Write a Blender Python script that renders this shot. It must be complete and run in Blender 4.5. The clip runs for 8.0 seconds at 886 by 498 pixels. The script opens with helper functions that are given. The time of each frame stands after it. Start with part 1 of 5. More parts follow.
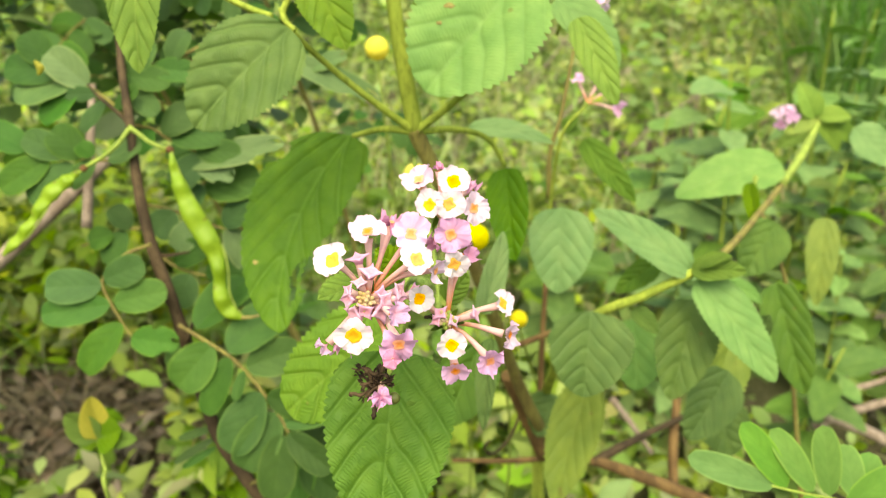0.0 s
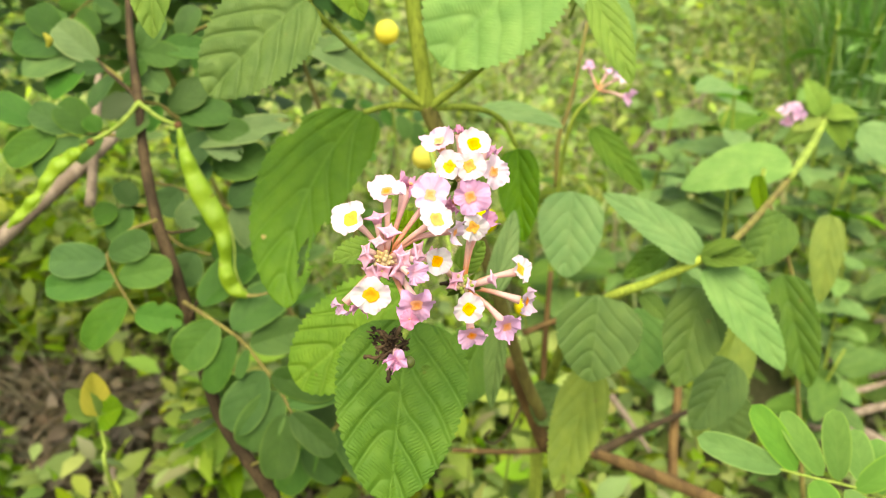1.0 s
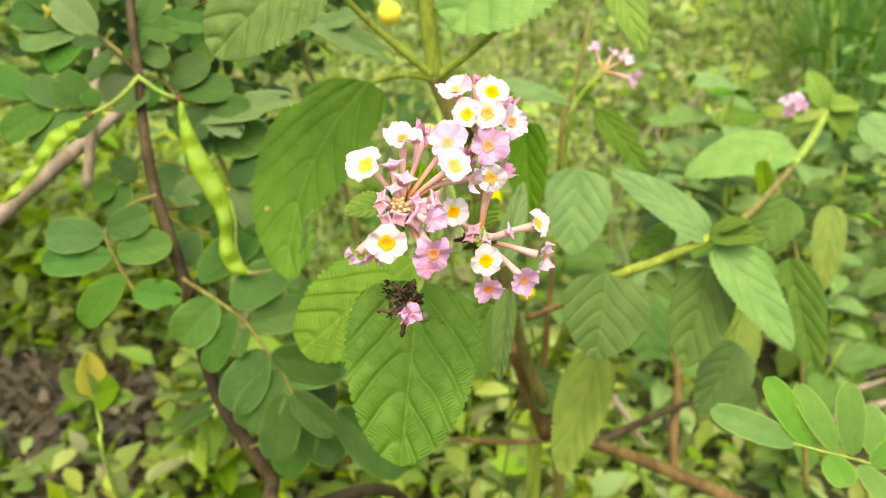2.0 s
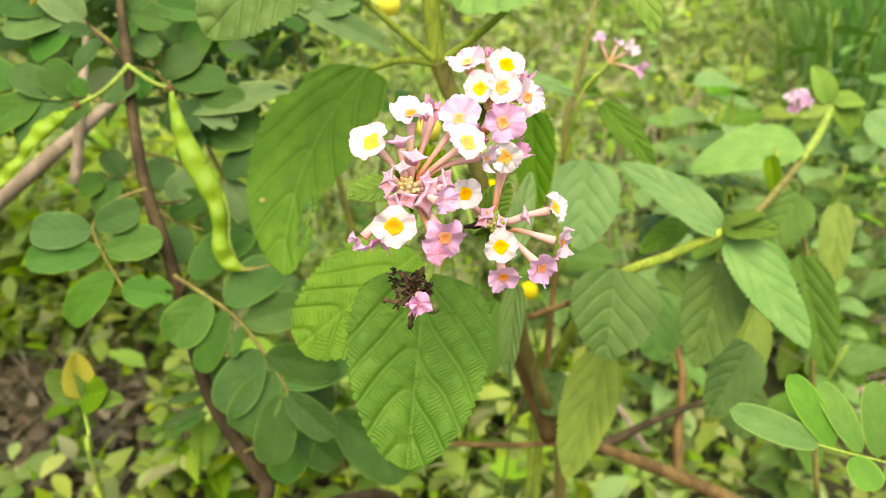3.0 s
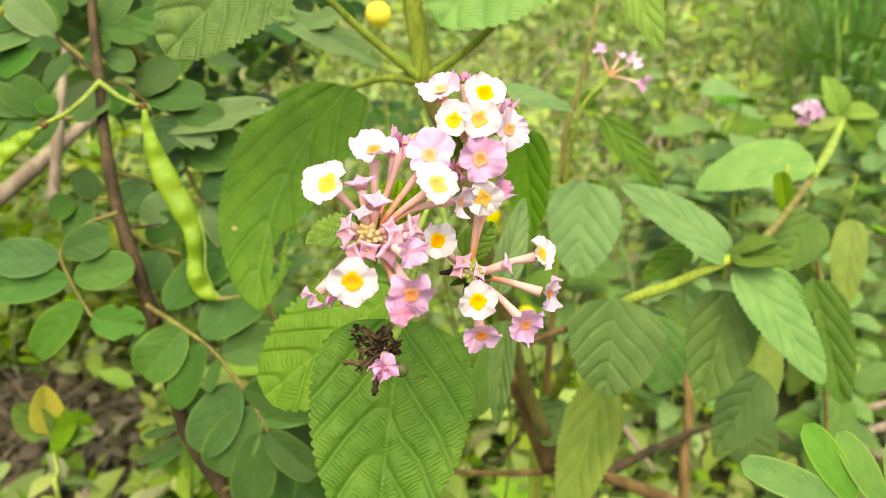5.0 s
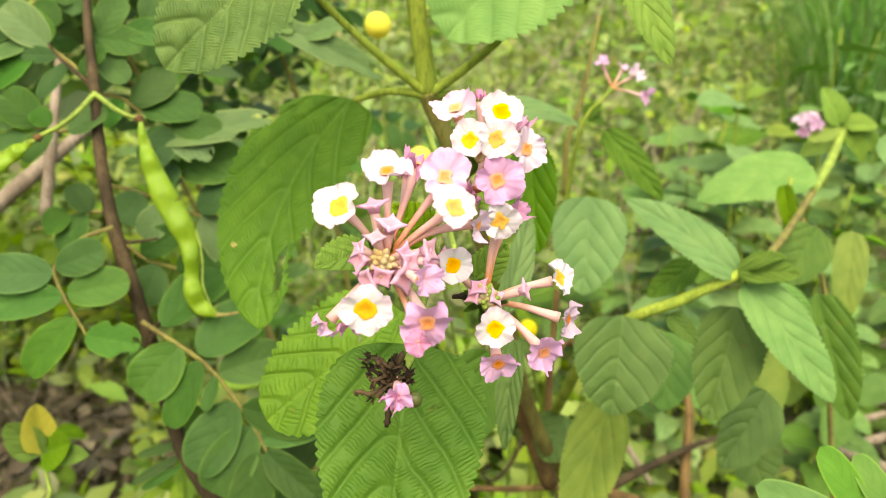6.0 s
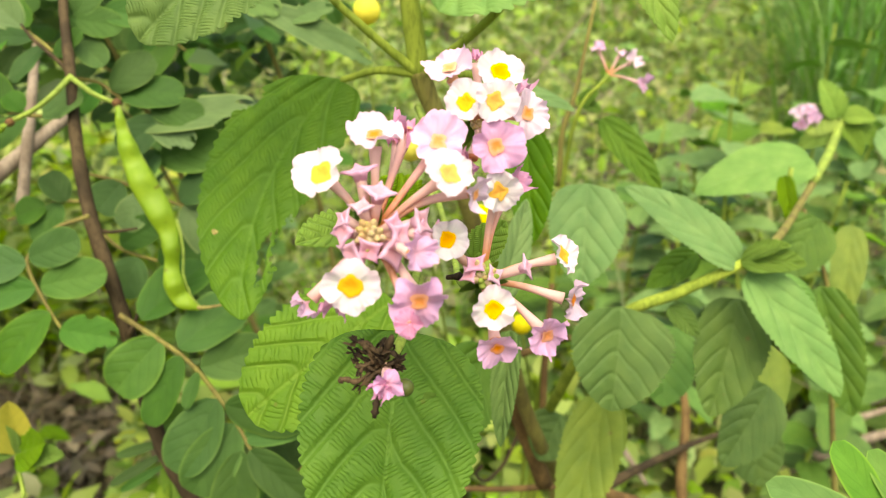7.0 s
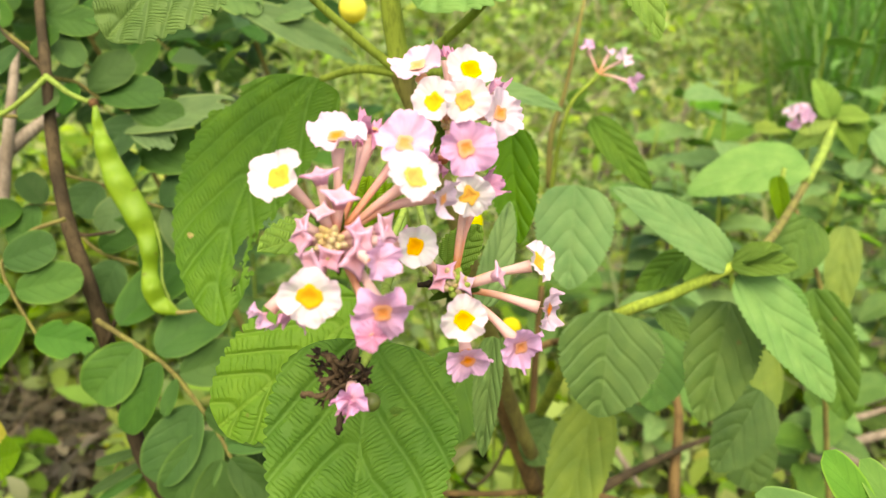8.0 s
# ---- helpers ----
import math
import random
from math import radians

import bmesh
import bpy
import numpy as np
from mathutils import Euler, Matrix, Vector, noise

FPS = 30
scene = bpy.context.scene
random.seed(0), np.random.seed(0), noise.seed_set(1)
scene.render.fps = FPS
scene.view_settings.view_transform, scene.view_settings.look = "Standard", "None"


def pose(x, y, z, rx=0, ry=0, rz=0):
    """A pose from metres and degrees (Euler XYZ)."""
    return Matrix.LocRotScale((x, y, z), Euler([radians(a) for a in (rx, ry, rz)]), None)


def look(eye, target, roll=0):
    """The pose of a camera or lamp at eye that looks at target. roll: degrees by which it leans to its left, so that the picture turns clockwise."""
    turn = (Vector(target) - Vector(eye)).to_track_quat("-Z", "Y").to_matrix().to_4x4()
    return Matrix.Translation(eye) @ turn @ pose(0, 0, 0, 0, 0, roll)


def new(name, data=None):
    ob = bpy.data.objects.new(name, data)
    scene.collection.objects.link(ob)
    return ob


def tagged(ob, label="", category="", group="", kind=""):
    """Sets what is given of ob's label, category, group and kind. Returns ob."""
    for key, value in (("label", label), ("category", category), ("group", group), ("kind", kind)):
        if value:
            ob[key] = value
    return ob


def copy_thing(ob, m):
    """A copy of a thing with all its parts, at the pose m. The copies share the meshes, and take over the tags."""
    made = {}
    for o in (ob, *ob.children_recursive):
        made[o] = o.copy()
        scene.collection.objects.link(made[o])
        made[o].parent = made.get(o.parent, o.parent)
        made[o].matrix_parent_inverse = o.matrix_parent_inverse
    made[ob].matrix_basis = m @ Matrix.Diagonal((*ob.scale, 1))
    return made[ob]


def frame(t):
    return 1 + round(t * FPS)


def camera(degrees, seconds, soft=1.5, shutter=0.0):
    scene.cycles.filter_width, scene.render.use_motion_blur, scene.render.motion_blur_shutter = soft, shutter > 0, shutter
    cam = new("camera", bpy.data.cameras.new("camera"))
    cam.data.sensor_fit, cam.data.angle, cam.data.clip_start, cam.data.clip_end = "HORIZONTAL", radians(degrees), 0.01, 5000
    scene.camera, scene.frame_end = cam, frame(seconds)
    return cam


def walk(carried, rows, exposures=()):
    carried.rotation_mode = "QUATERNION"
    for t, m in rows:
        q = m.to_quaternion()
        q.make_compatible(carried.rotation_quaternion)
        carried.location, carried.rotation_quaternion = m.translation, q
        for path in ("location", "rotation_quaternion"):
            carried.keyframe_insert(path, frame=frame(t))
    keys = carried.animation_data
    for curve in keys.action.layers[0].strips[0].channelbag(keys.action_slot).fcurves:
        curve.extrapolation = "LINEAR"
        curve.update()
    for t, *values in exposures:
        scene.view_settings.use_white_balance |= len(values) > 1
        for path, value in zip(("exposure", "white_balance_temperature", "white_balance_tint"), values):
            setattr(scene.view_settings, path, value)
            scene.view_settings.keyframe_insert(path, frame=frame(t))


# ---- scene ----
cam = camera(58.9, 8.0, 0.85)
METRES, EYE, TILT, LEAN, TURN = 0.14, 0.70, -25.0, 0.0, 0.0
ROWS = [
    (0.0, 0.0, 0.0, 0.0, 0.0, 0.0, 0.0),
    (0.5, -0.0384, 0.0296, -0.0672, -0.24, 0.22, -0.35),
    (1.0, -0.0394, 0.0165, -0.0735, -0.24, 0.16, -1.22),
    (1.5, -0.0657, 0.0282, -0.1179, -0.52, 0.31, -1.48),
    (3.0, -0.1064, 0.1656, -0.2055, -1.26, 0.95, -1.51),
    (3.5, -0.153, 0.2437, -0.1896, -1.35, 0.93, -1.46),
    (4.0, -0.0757, 0.2973, -0.2466, -1.05, 1.51, -1.46),
    (4.5, -0.0471, 0.3029, -0.1477, -0.72, 1.14, -1.43),
    (6.0, -0.0833, 0.3715, -0.1058, -1.38, 1.89, -1.45),
    (6.5, -0.1011, 0.4288, -0.0996, -1.75, 1.93, -1.32),
    (7.0, -0.0835, 0.4709, -0.139, -2.06, 2.03, -1.36),
    (7.5, -0.0607, 0.5269, -0.1334, -2.23, 2.0, -1.32),
    (8.0, -0.0469, 0.5197, -0.1276, -2.3, 2.03, -1.24),
]
walk(cam, [(t, pose(0, 0, EYE, TILT, LEAN, TURN) @ pose(METRES * x, METRES * y, METRES * z, 90 + pitch, roll, yaw)) for t, x, y, z, yaw, pitch, roll in ROWS],
     exposures=[(0.0, 1.46, 7250, 7.0), (8.0, 1.40, 7250, 7.0)])
cam.data.dof.use_dof = True
cam.data.dof.focus_distance = 0.172
cam.data.dof.aperture_fstop = 22.0

# ---- light: bright overcast day ----
world = bpy.data.worlds.new("overcast_sky")
scene.world = world
world.use_nodes = True
wn = world.node_tree
sky = wn.nodes.new("ShaderNodeTexSky")
sky.sky_type = "NISHITA"
sky.sun_disc = False
sky.sun_elevation, sky.sun_rotation = radians(62), radians(200)
sky.air_density, sky.dust_density, sky.ozone_density = 1.0, 6.0, 0.6
wn.links.new(sky.outputs[0], wn.nodes["Background"].inputs[0])
wn.nodes["Background"].inputs[1].default_value = 0.133
sun_data = bpy.data.lights.new("sun", "SUN")
sun_data.energy, sun_data.angle, sun_data.color = 1.2, radians(65), (1.0, 0.95, 0.86)
sun = new("sun", sun_data)
sun.matrix_world = look((0, 0, 0), (-0.30, 0.40, -1.0))


# ---- materials ----
class Nodes:
    """A short way to write node trees."""

    def __init__(self, name):
        self.mat = bpy.data.materials.new(name)
        self.mat.use_nodes = True
        self.t = self.mat.node_tree
        self.t.nodes.clear()
        self.out = self.t.nodes.new("ShaderNodeOutputMaterial")

    def n(self, kind, inputs=None, **attrs):
        node = self.t.nodes.new(kind)
        if "operation" in attrs:
            node.operation = attrs["operation"]
        if "data_type" in attrs:
            node.data_type = attrs["data_type"]
        if "interpolation_type" in attrs:
            node.interpolation_type = attrs["interpolation_type"]
        if "feature" in attrs:
            node.feature = attrs["feature"]
        if "noise_dimensions" in attrs:
            node.noise_dimensions = attrs["noise_dimensions"]
        for k, v in (inputs or {}).items():
            if isinstance(v, bpy.types.NodeSocket):
                self.t.links.new(v, node.inputs[k])
            else:
                node.inputs[k].default_value = v
        return node

    def math(self, op, a, b=0.0, c=0.0):
        return self.n("ShaderNodeMath", {0: a, 1: b, 2: c}, operation=op).outputs[0]

    def mix(self, f, a, b):
        node = self.n("ShaderNodeMix", {0: f, 6: a, 7: b}, data_type="RGBA")
        return node.outputs[2]

    def noise(self, co, scale, detail=3.0, rough=0.55):
        return self.n("ShaderNodeTexNoise", {"Vector": co, "Scale": scale, "Detail": detail, "Roughness": rough}).outputs[0]

    def step(self, v, lo, hi):
        return self.n("ShaderNodeMapRange", {0: v, 1: lo, 2: hi, 3: 0.0, 4: 1.0}, interpolation_type="SMOOTHSTEP").outputs[0]

    def coords(self):
        return self.n("ShaderNodeTexCoord").outputs["Object"]

    def place(self):
        return self.n("ShaderNodeNewGeometry").outputs["Position"]

    def vary(self, col, random_value, hue=0.03, sat=0.25, val=0.3):
        """Shifts a colour by a random value."""
        h = self.math("MULTIPLY_ADD", random_value, hue * 2, 0.5 - hue)
        r2 = self.math("FRACT", self.math("MULTIPLY", random_value, 7.31))
        r3 = self.math("FRACT", self.math("MULTIPLY", random_value, 17.77))
        s = self.math("MULTIPLY_ADD", r2, sat * 2, 1.0 - sat)
        v = self.math("MULTIPLY_ADD", r3, val * 2, 1.0 - val)
        return self.n("ShaderNodeHueSaturation", {"Hue": h, "Saturation": s, "Value": v, "Color": col}).outputs[0]

    def finish(self, col, rough=0.5, bump=None, strength=0.3, dist=0.0003, thin=0.0, thin_col=None, spec=0.5, sss=0.0):
        ins = {"Base Color": col, "Roughness": rough, "Specular IOR Level": spec}
        if bump is not None:
            ins["Normal"] = self.n("ShaderNodeBump", {"Height": bump, "Strength": strength, "Distance": dist}).outputs[0]
        b = self.n("ShaderNodeBsdfPrincipled", ins).outputs[0]
        if thin > 0:
            tr = self.n("ShaderNodeBsdfTranslucent", {"Color": thin_col if thin_col is not None else col}).outputs[0]
            b = self.n("ShaderNodeMixShader", {0: thin, 1: b, 2: tr}).outputs[0]
        self.t.links.new(b, self.out.inputs[0])
        return self.mat


def leaf_material(name, col, vein, thin=0.28, rough=0.55, net=650.0, hue=0.006, val=0.09, vein_amount=0.5, spots=True, bump=0.85, groove_shade=0.3, rim=0.0):
    """A veined leaf: midrib, side veins and a fine net, blotches and a few brown specks."""
    k = Nodes(name)
    uv = k.n("ShaderNodeSeparateXYZ", {0: k.n("ShaderNodeTexCoord").outputs["UV"]})
    u, s = uv.outputs[0], uv.outputs[1]
    a = k.math("ABSOLUTE", k.math("MULTIPLY_ADD", u, 2.0, -1.0))
    co = k.coords()
    veins = k.n("ShaderNodeUVMap")
    veins.uv_map = "Veins"
    split = k.n("ShaderNodeSeparateXYZ", {0: veins.outputs[0]})
    q, edge = split.outputs[0], split.outputs[1]
    f = k.math("FRACT", q)
    near = k.math("MINIMUM", f, k.math("SUBTRACT", 1.0, f))
    side = k.math("SUBTRACT", 1.0, k.step(near, 0.01, 0.07))
    mid = k.math("SUBTRACT", 1.0, k.step(a, 0.012, 0.05))
    lines = k.math("MAXIMUM", k.math("MULTIPLY", side, 0.5), k.math("MULTIPLY", mid, 0.6))
    # small raised pads between neighbouring side veins
    along = k.math("ADD", k.math("MULTIPLY", a, 0.55), k.math("MULTIPLY", s, 2.0))
    row = k.n("ShaderNodeTexWhiteNoise", {"W": k.math("FLOOR", q)}, noise_dimensions="1D").outputs["Value"]
    rung = k.math("ADD", k.math("ADD", k.math("MULTIPLY", along, net / 46.0), k.math("MULTIPLY", row, 3.0)), k.math("MULTIPLY", k.noise(co, 190.0, 2.0), 2.2))
    pad = k.math("POWER", k.math("ABSOLUTE", k.math("SINE", k.math("MULTIPLY", rung, 3.14159))), 0.7)
    pad = k.math("MULTIPLY_ADD", k.math("SUBTRACT", pad, 1.0), k.step(k.noise(co, 300.0, 1.0), 0.32, 0.55), 1.0)
    cells = k.math("MULTIPLY", k.math("MULTIPLY_ADD", pad, 0.55, 0.45), k.step(near, 0.0, 0.2))
    big = k.noise(co, 70.0, 3.0)
    fine = k.noise(co, 900.0, 2.0)
    rnd = k.n("ShaderNodeObjectInfo").outputs["Random"]
    c = k.mix(k.step(big, 0.3, 0.75), (col[0] * 0.8, col[1] * 0.84, col[2] * 0.8, 1), (col[0] * 1.25, col[1] * 1.14, col[2] * 1.15, 1))
    # shade painted into the creases between the pads and along the side veins
    c = k.mix(k.math("MULTIPLY", k.math("SUBTRACT", 1.0, cells), groove_shade), c, (col[0] * 0.55, col[1] * 0.6, col[2] * 0.55, 1))
    c = k.mix(k.math("MULTIPLY", lines, vein_amount), c, (*vein, 1))
    c = k.mix(k.math("MULTIPLY", k.step(fine, 0.55, 0.8), 0.18), c, (col[0] * 1.6, col[1] * 1.4, col[2] * 1.6, 1))
    if rim:
        c = k.mix(k.math("MULTIPLY", k.step(edge, 0.84, 0.98), rim), c, (col[0] * 2.2, col[1] * 1.7, col[2] * 1.6, 1))
    if spots:
        spot = k.step(k.noise(co, 160.0, 1.0), 0.735, 0.775)
        c = k.mix(k.math("MULTIPLY", spot, 0.6), c, (0.16, 0.12, 0.03, 1))
    c = k.vary(c, rnd, hue, 0.1, val)
    tc = k.mix(0.5, c, (col[0] * 1.5, col[1] * 1.45, col[2] * 0.9, 1))
    h = k.math("ADD", k.math("MULTIPLY", cells, 0.7), k.math("MULTIPLY", fine, 0.15))
    h = k.math("SUBTRACT", h, k.math("MULTIPLY", mid, 0.25))
    return k.finish(c, rough, h, bump, 0.0009, thin, tc, 0.2)


LANTANA = leaf_material("lantana_leaf_green", (0.094, 0.186, 0.029), (0.17, 0.29, 0.06), net=1100.0, bump=0.7, vein_amount=0.22, groove_shade=0.2)
LANTANA_DARK = leaf_material("lantana_leaf_shade_green", (0.078, 0.182, 0.010), (0.14, 0.28, 0.035), vein_amount=0.6, bump=0.6, net=1000.0)
LANTANA_LIGHT = leaf_material("lantana_leaf_young_green", (0.142, 0.272, 0.022), (0.25, 0.38, 0.05), thin=0.45)
LANTANA_YOUNG = leaf_material("lantana_leaf_tender_green", (0.19, 0.34, 0.028), (0.28, 0.42, 0.06), thin=0.4, net=500.0, bump=0.6, spots=False)
LANTANA_PALE = leaf_material("lantana_leaf_pale_green", (0.195, 0.350, 0.098), (0.26, 0.41, 0.14), vein_amount=0.25, bump=0.5, net=900.0, thin=0.42, groove_shade=0.2)
# pale green with missing skylight added to the colour, for two upright leaves
LANTANA_PALE_LIT = leaf_material("lantana_leaf_pale_green_lit", (0.235, 0.400, 0.135), (0.31, 0.45, 0.16), vein_amount=0.25, bump=0.5, net=900.0, thin=0.42, groove_shade=0.15)
LANTANA_OLIVE = leaf_material("lantana_leaf_old_olive", (0.165, 0.25, 0.022), (0.21, 0.29, 0.04), vein_amount=0.2, groove_shade=0.12, bump=0.4)
LEAFLET = leaf_material("leaflet_blue_green", (0.058, 0.146, 0.024), (0.11, 0.21, 0.042), vein_amount=0.25, rough=0.55, net=1400.0, spots=False, thin=0.36, val=0.32, hue=0.012, bump=0.3, rim=0.6)
LEAFLET_PALE = leaf_material("leaflet_pale_underside", (0.105, 0.200, 0.050), (0.17, 0.27, 0.10), vein_amount=0.2, rough=0.5, net=1400.0, spots=False, thin=0.3, bump=0.2, rim=0.6)
LEAFLET_LIGHT = leaf_material("leaflet_yellow_green", (0.145, 0.305, 0.058), (0.24, 0.41, 0.10), vein_amount=0.3, rough=0.5, net=1400.0, spots=False, thin=0.4, bump=0.2, hue=0.006, val=0.1, rim=0.6)
YELLOWING = leaf_material("leaflet_yellowing", (0.36, 0.37, 0.03), (0.42, 0.42, 0.06), vein_amount=0.3, spots=False, thin=0.4, bump=0.2)
WEED = leaf_material("weed_leaf_green", (0.165, 0.30, 0.035), (0.27, 0.41, 0.06), thin=0.45, hue=0.03, val=0.35)


def stem_material(name, col, col2, rough=0.8, scale=260.0, stretch=0.25, bump=0.5):
    k = Nodes(name)
    co = k.n("ShaderNodeVectorMath", {0: k.coords(), 1: (1.0, 1.0, stretch)}, operation="MULTIPLY").outputs[0]
    big, fine = k.noise(co, scale * 0.35), k.noise(co, scale * 3.0)
    c = k.mix(k.step(big, 0.38, 0.62), (*col, 1), (*col2, 1))
    c = k.mix(k.math("MULTIPLY", k.step(fine, 0.45, 0.7), 0.55), c, (col2[0] * 0.5, col2[1] * 0.5, col2[2] * 0.5, 1))
    return k.finish(c, rough, k.math("ADD", big, fine), bump, 0.0009, spec=0.12)


STEM_GREEN = stem_material("stem_yellow_green", (0.28, 0.36, 0.048), (0.20, 0.275, 0.034))
STEM_BROWN = stem_material("stem_brown", (0.085, 0.062, 0.030), (0.045, 0.034, 0.018))
STEM_TAN = stem_material("twig_tan", (0.20, 0.130, 0.046), (0.11, 0.07, 0.027))
STEM_OLIVE = stem_material("stem_olive_tan", (0.21, 0.20, 0.05), (0.15, 0.13, 0.04))
STEM_GREY = stem_material("dry_twig_grey", (0.30, 0.25, 0.18), (0.20, 0.16, 0.11))
STALK = stem_material("stalk_pale_green", (0.26, 0.36, 0.06), (0.20, 0.28, 0.05))
POD_TAIL = stem_material("pod_tail_tan", (0.30, 0.30, 0.08), (0.26, 0.20, 0.07))
DRY = stem_material("dried_flower_black_brown", (0.017, 0.012, 0.008), (0.10, 0.068, 0.034), 0.8, 700.0)
RUSTY = stem_material("calyx_rust_brown", (0.17, 0.095, 0.034), (0.11, 0.06, 0.025))


def petal_material(name, inner, outer, edge=0.6, streak=0.25, spec=0.2):
    """Petal that changes colour from its middle (UV x = 0) to its rim (1)."""
    k = Nodes(name)
    uv = k.n("ShaderNodeSeparateXYZ", {0: k.n("ShaderNodeTexCoord").outputs["UV"]})
    co = k.coords()
    n1, n2 = k.noise(co, 350.0), k.noise(co, 1500.0)
    f = k.step(k.math("ADD", uv.outputs[0], k.math("MULTIPLY_ADD", n1, 0.6, -0.3)), edge - 0.35, edge + 0.35)
    c = k.mix(f, (*inner, 1), (*outer, 1))
    c = k.mix(k.math("MULTIPLY", k.step(n2, 0.45, 0.75), streak), c, (outer[0] * 0.9, outer[1] * 0.66, outer[2] * 0.85, 1))
    c = k.vary(c, k.n("ShaderNodeObjectInfo").outputs["Random"], 0.008, 0.15, 0.06)
    return k.finish(c, 0.6, n2, 0.25, 0.0002, 0.3, c, spec)


PETAL_WHITE = petal_material("petal_white", (0.66, 0.63, 0.61), (0.65, 0.53, 0.60), 0.85, 0.06)
PETAL_BLUSH = petal_material("petal_blush", (0.65, 0.52, 0.56), (0.62, 0.46, 0.57), 0.55, 0.12)
PETAL_PINK = petal_material("petal_pink", (0.69, 0.38, 0.51), (0.66, 0.39, 0.60), 0.45, 0.25)
STAR_PINK = petal_material("star_salmon_pink", (0.66, 0.33, 0.39), (0.66, 0.40, 0.52), 0.5, 0.2)
PETAL_DEEP = petal_material("petal_deep_pink", (0.60, 0.25, 0.36), (0.60, 0.29, 0.45), 0.5, 0.3)
EYE_YELLOW = petal_material("eye_yellow", (0.76, 0.36, 0.0), (0.79, 0.44, 0.0), 0.5, 0.0, 0.02)
EYE_ORANGE = petal_material("eye_peach", (0.72, 0.28, 0.06), (0.74, 0.36, 0.20), 0.5, 0.1)
TUBE_PINK = petal_material("tube_salmon", (0.64, 0.28, 0.10), (0.74, 0.50, 0.45), 0.4, 0.2)
BUD_CREAM = petal_material("bud_cream", (0.46, 0.45, 0.14), (0.52, 0.40, 0.20), 0.5, 0.2)
BLOOM_YELLOW = petal_material("bloom_yellow", (0.78, 0.70, 0.01), (0.80, 0.74, 0.015), 0.5, 0.0, 0.05)


def pod_material():
    k = Nodes("pod_lime_green")
    co = k.coords()
    big, fine = k.noise(co, 120.0), k.noise(co, 900.0)
    c = k.mix(k.step(big, 0.3, 0.7), (0.17, 0.30, 0.014, 1), (0.24, 0.38, 0.022, 1))
    c = k.mix(k.math("MULTIPLY", k.step(k.noise(co, 230.0, 1.0), 0.70, 0.74), 0.7), c, (0.12, 0.08, 0.02, 1))
    return k.finish(c, 0.42, fine, 0.2, 0.0003, 0.25, (0.30, 0.42, 0.02, 1), 0.25)


POD = pod_material()
k = Nodes("fruit_green")
FRUIT = k.finish(k.mix(k.noise(k.coords(), 300.0), (0.05, 0.07, 0.012, 1), (0.10, 0.12, 0.025, 1)), 0.42, spec=0.3)


def scatter_material(name, cols, thin=0.35, rough=0.55, hue=0.02, sat=0.2, val=0.4):
    """For many small leaves in one mesh: each island takes its own shade."""
    k = Nodes(name)
    r = k.n("ShaderNodeNewGeometry").outputs["Random Per Island"]
    ramp = k.n("ShaderNodeValToRGB", {0: r})
    els = ramp.color_ramp.elements
    while len(els) < len(cols):
        els.new(0.5)
    for i, c in enumerate(cols):
        els[i].position, els[i].color = i / max(1, len(cols) - 1), (*c, 1)
    r2 = k.math("FRACT", k.math("MULTIPLY", r, 31.7))
    c = k.vary(ramp.outputs[0], r2, hue, sat, val)
    c = k.mix(k.math("MULTIPLY", k.noise(k.place(), 60.0), 0.3), c, (0.10, 0.16, 0.02, 1))
    return k.finish(c, rough, thin=thin, spec=0.3)


GREENS = scatter_material("undergrowth_greens", [(0.18, 0.29, 0.045), (0.24, 0.37, 0.06), (0.31, 0.43, 0.07), (0.20, 0.32, 0.07), (0.34, 0.43, 0.10), (0.30, 0.29, 0.13)], val=0.28)
YELLOW_GREENS = scatter_material("undergrowth_yellow_greens", [(0.24, 0.38, 0.03), (0.34, 0.46, 0.05), (0.20, 0.34, 0.04), (0.42, 0.46, 0.05)])
BLUE_GREENS = scatter_material("thicket_blue_greens", [(0.035, 0.09, 0.014), (0.055, 0.13, 0.020), (0.045, 0.115, 0.015), (0.08, 0.17, 0.025)], val=0.3)
GRASSES = scatter_material("grass_greens", [(0.13, 0.29, 0.04), (0.22, 0.39, 0.06), (0.33, 0.45, 0.11), (0.36, 0.34, 0.15), (0.40, 0.36, 0.20), (0.17, 0.34, 0.05)])
TALL_GRASS = scatter_material("tall_grass_dark_green", [(0.10, 0.23, 0.035), (0.14, 0.30, 0.05), (0.11, 0.26, 0.04)], val=0.3)
LITTER = scatter_material("leaf_litter_browns", [(0.06, 0.042, 0.028), (0.14, 0.10, 0.065), (0.24, 0.19, 0.13), (0.05, 0.035, 0.025)], thin=0.1)


def ground_material():
    k = Nodes("soil_and_litter")
    p = k.place()
    big, mid, fine = k.noise(p, 1.1, 4.0), k.noise(p, 14.0, 5.0), k.noise(p, 160.0, 3.0)
    c = k.mix(k.step(mid, 0.3, 0.7), (0.032, 0.023, 0.016, 1), (0.075, 0.053, 0.035, 1))
    c = k.mix(k.math("MULTIPLY", k.step(fine, 0.5, 0.75), 0.5), c, (0.24, 0.19, 0.13, 1))
    y = k.n("ShaderNodeSeparateXYZ", {0: p}).outputs[1]
    green = k.math("MULTIPLY", k.step(big, 0.40, 0.62), k.math("MULTIPLY_ADD", k.step(y, 1.5, 3.5), 0.6, 0.35))
    c = k.mix(green, c, (0.13, 0.20, 0.04, 1))
    return k.finish(c, 0.9, k.math("ADD", mid, fine), 0.7, 0.01, spec=0.2)


SOIL = ground_material()


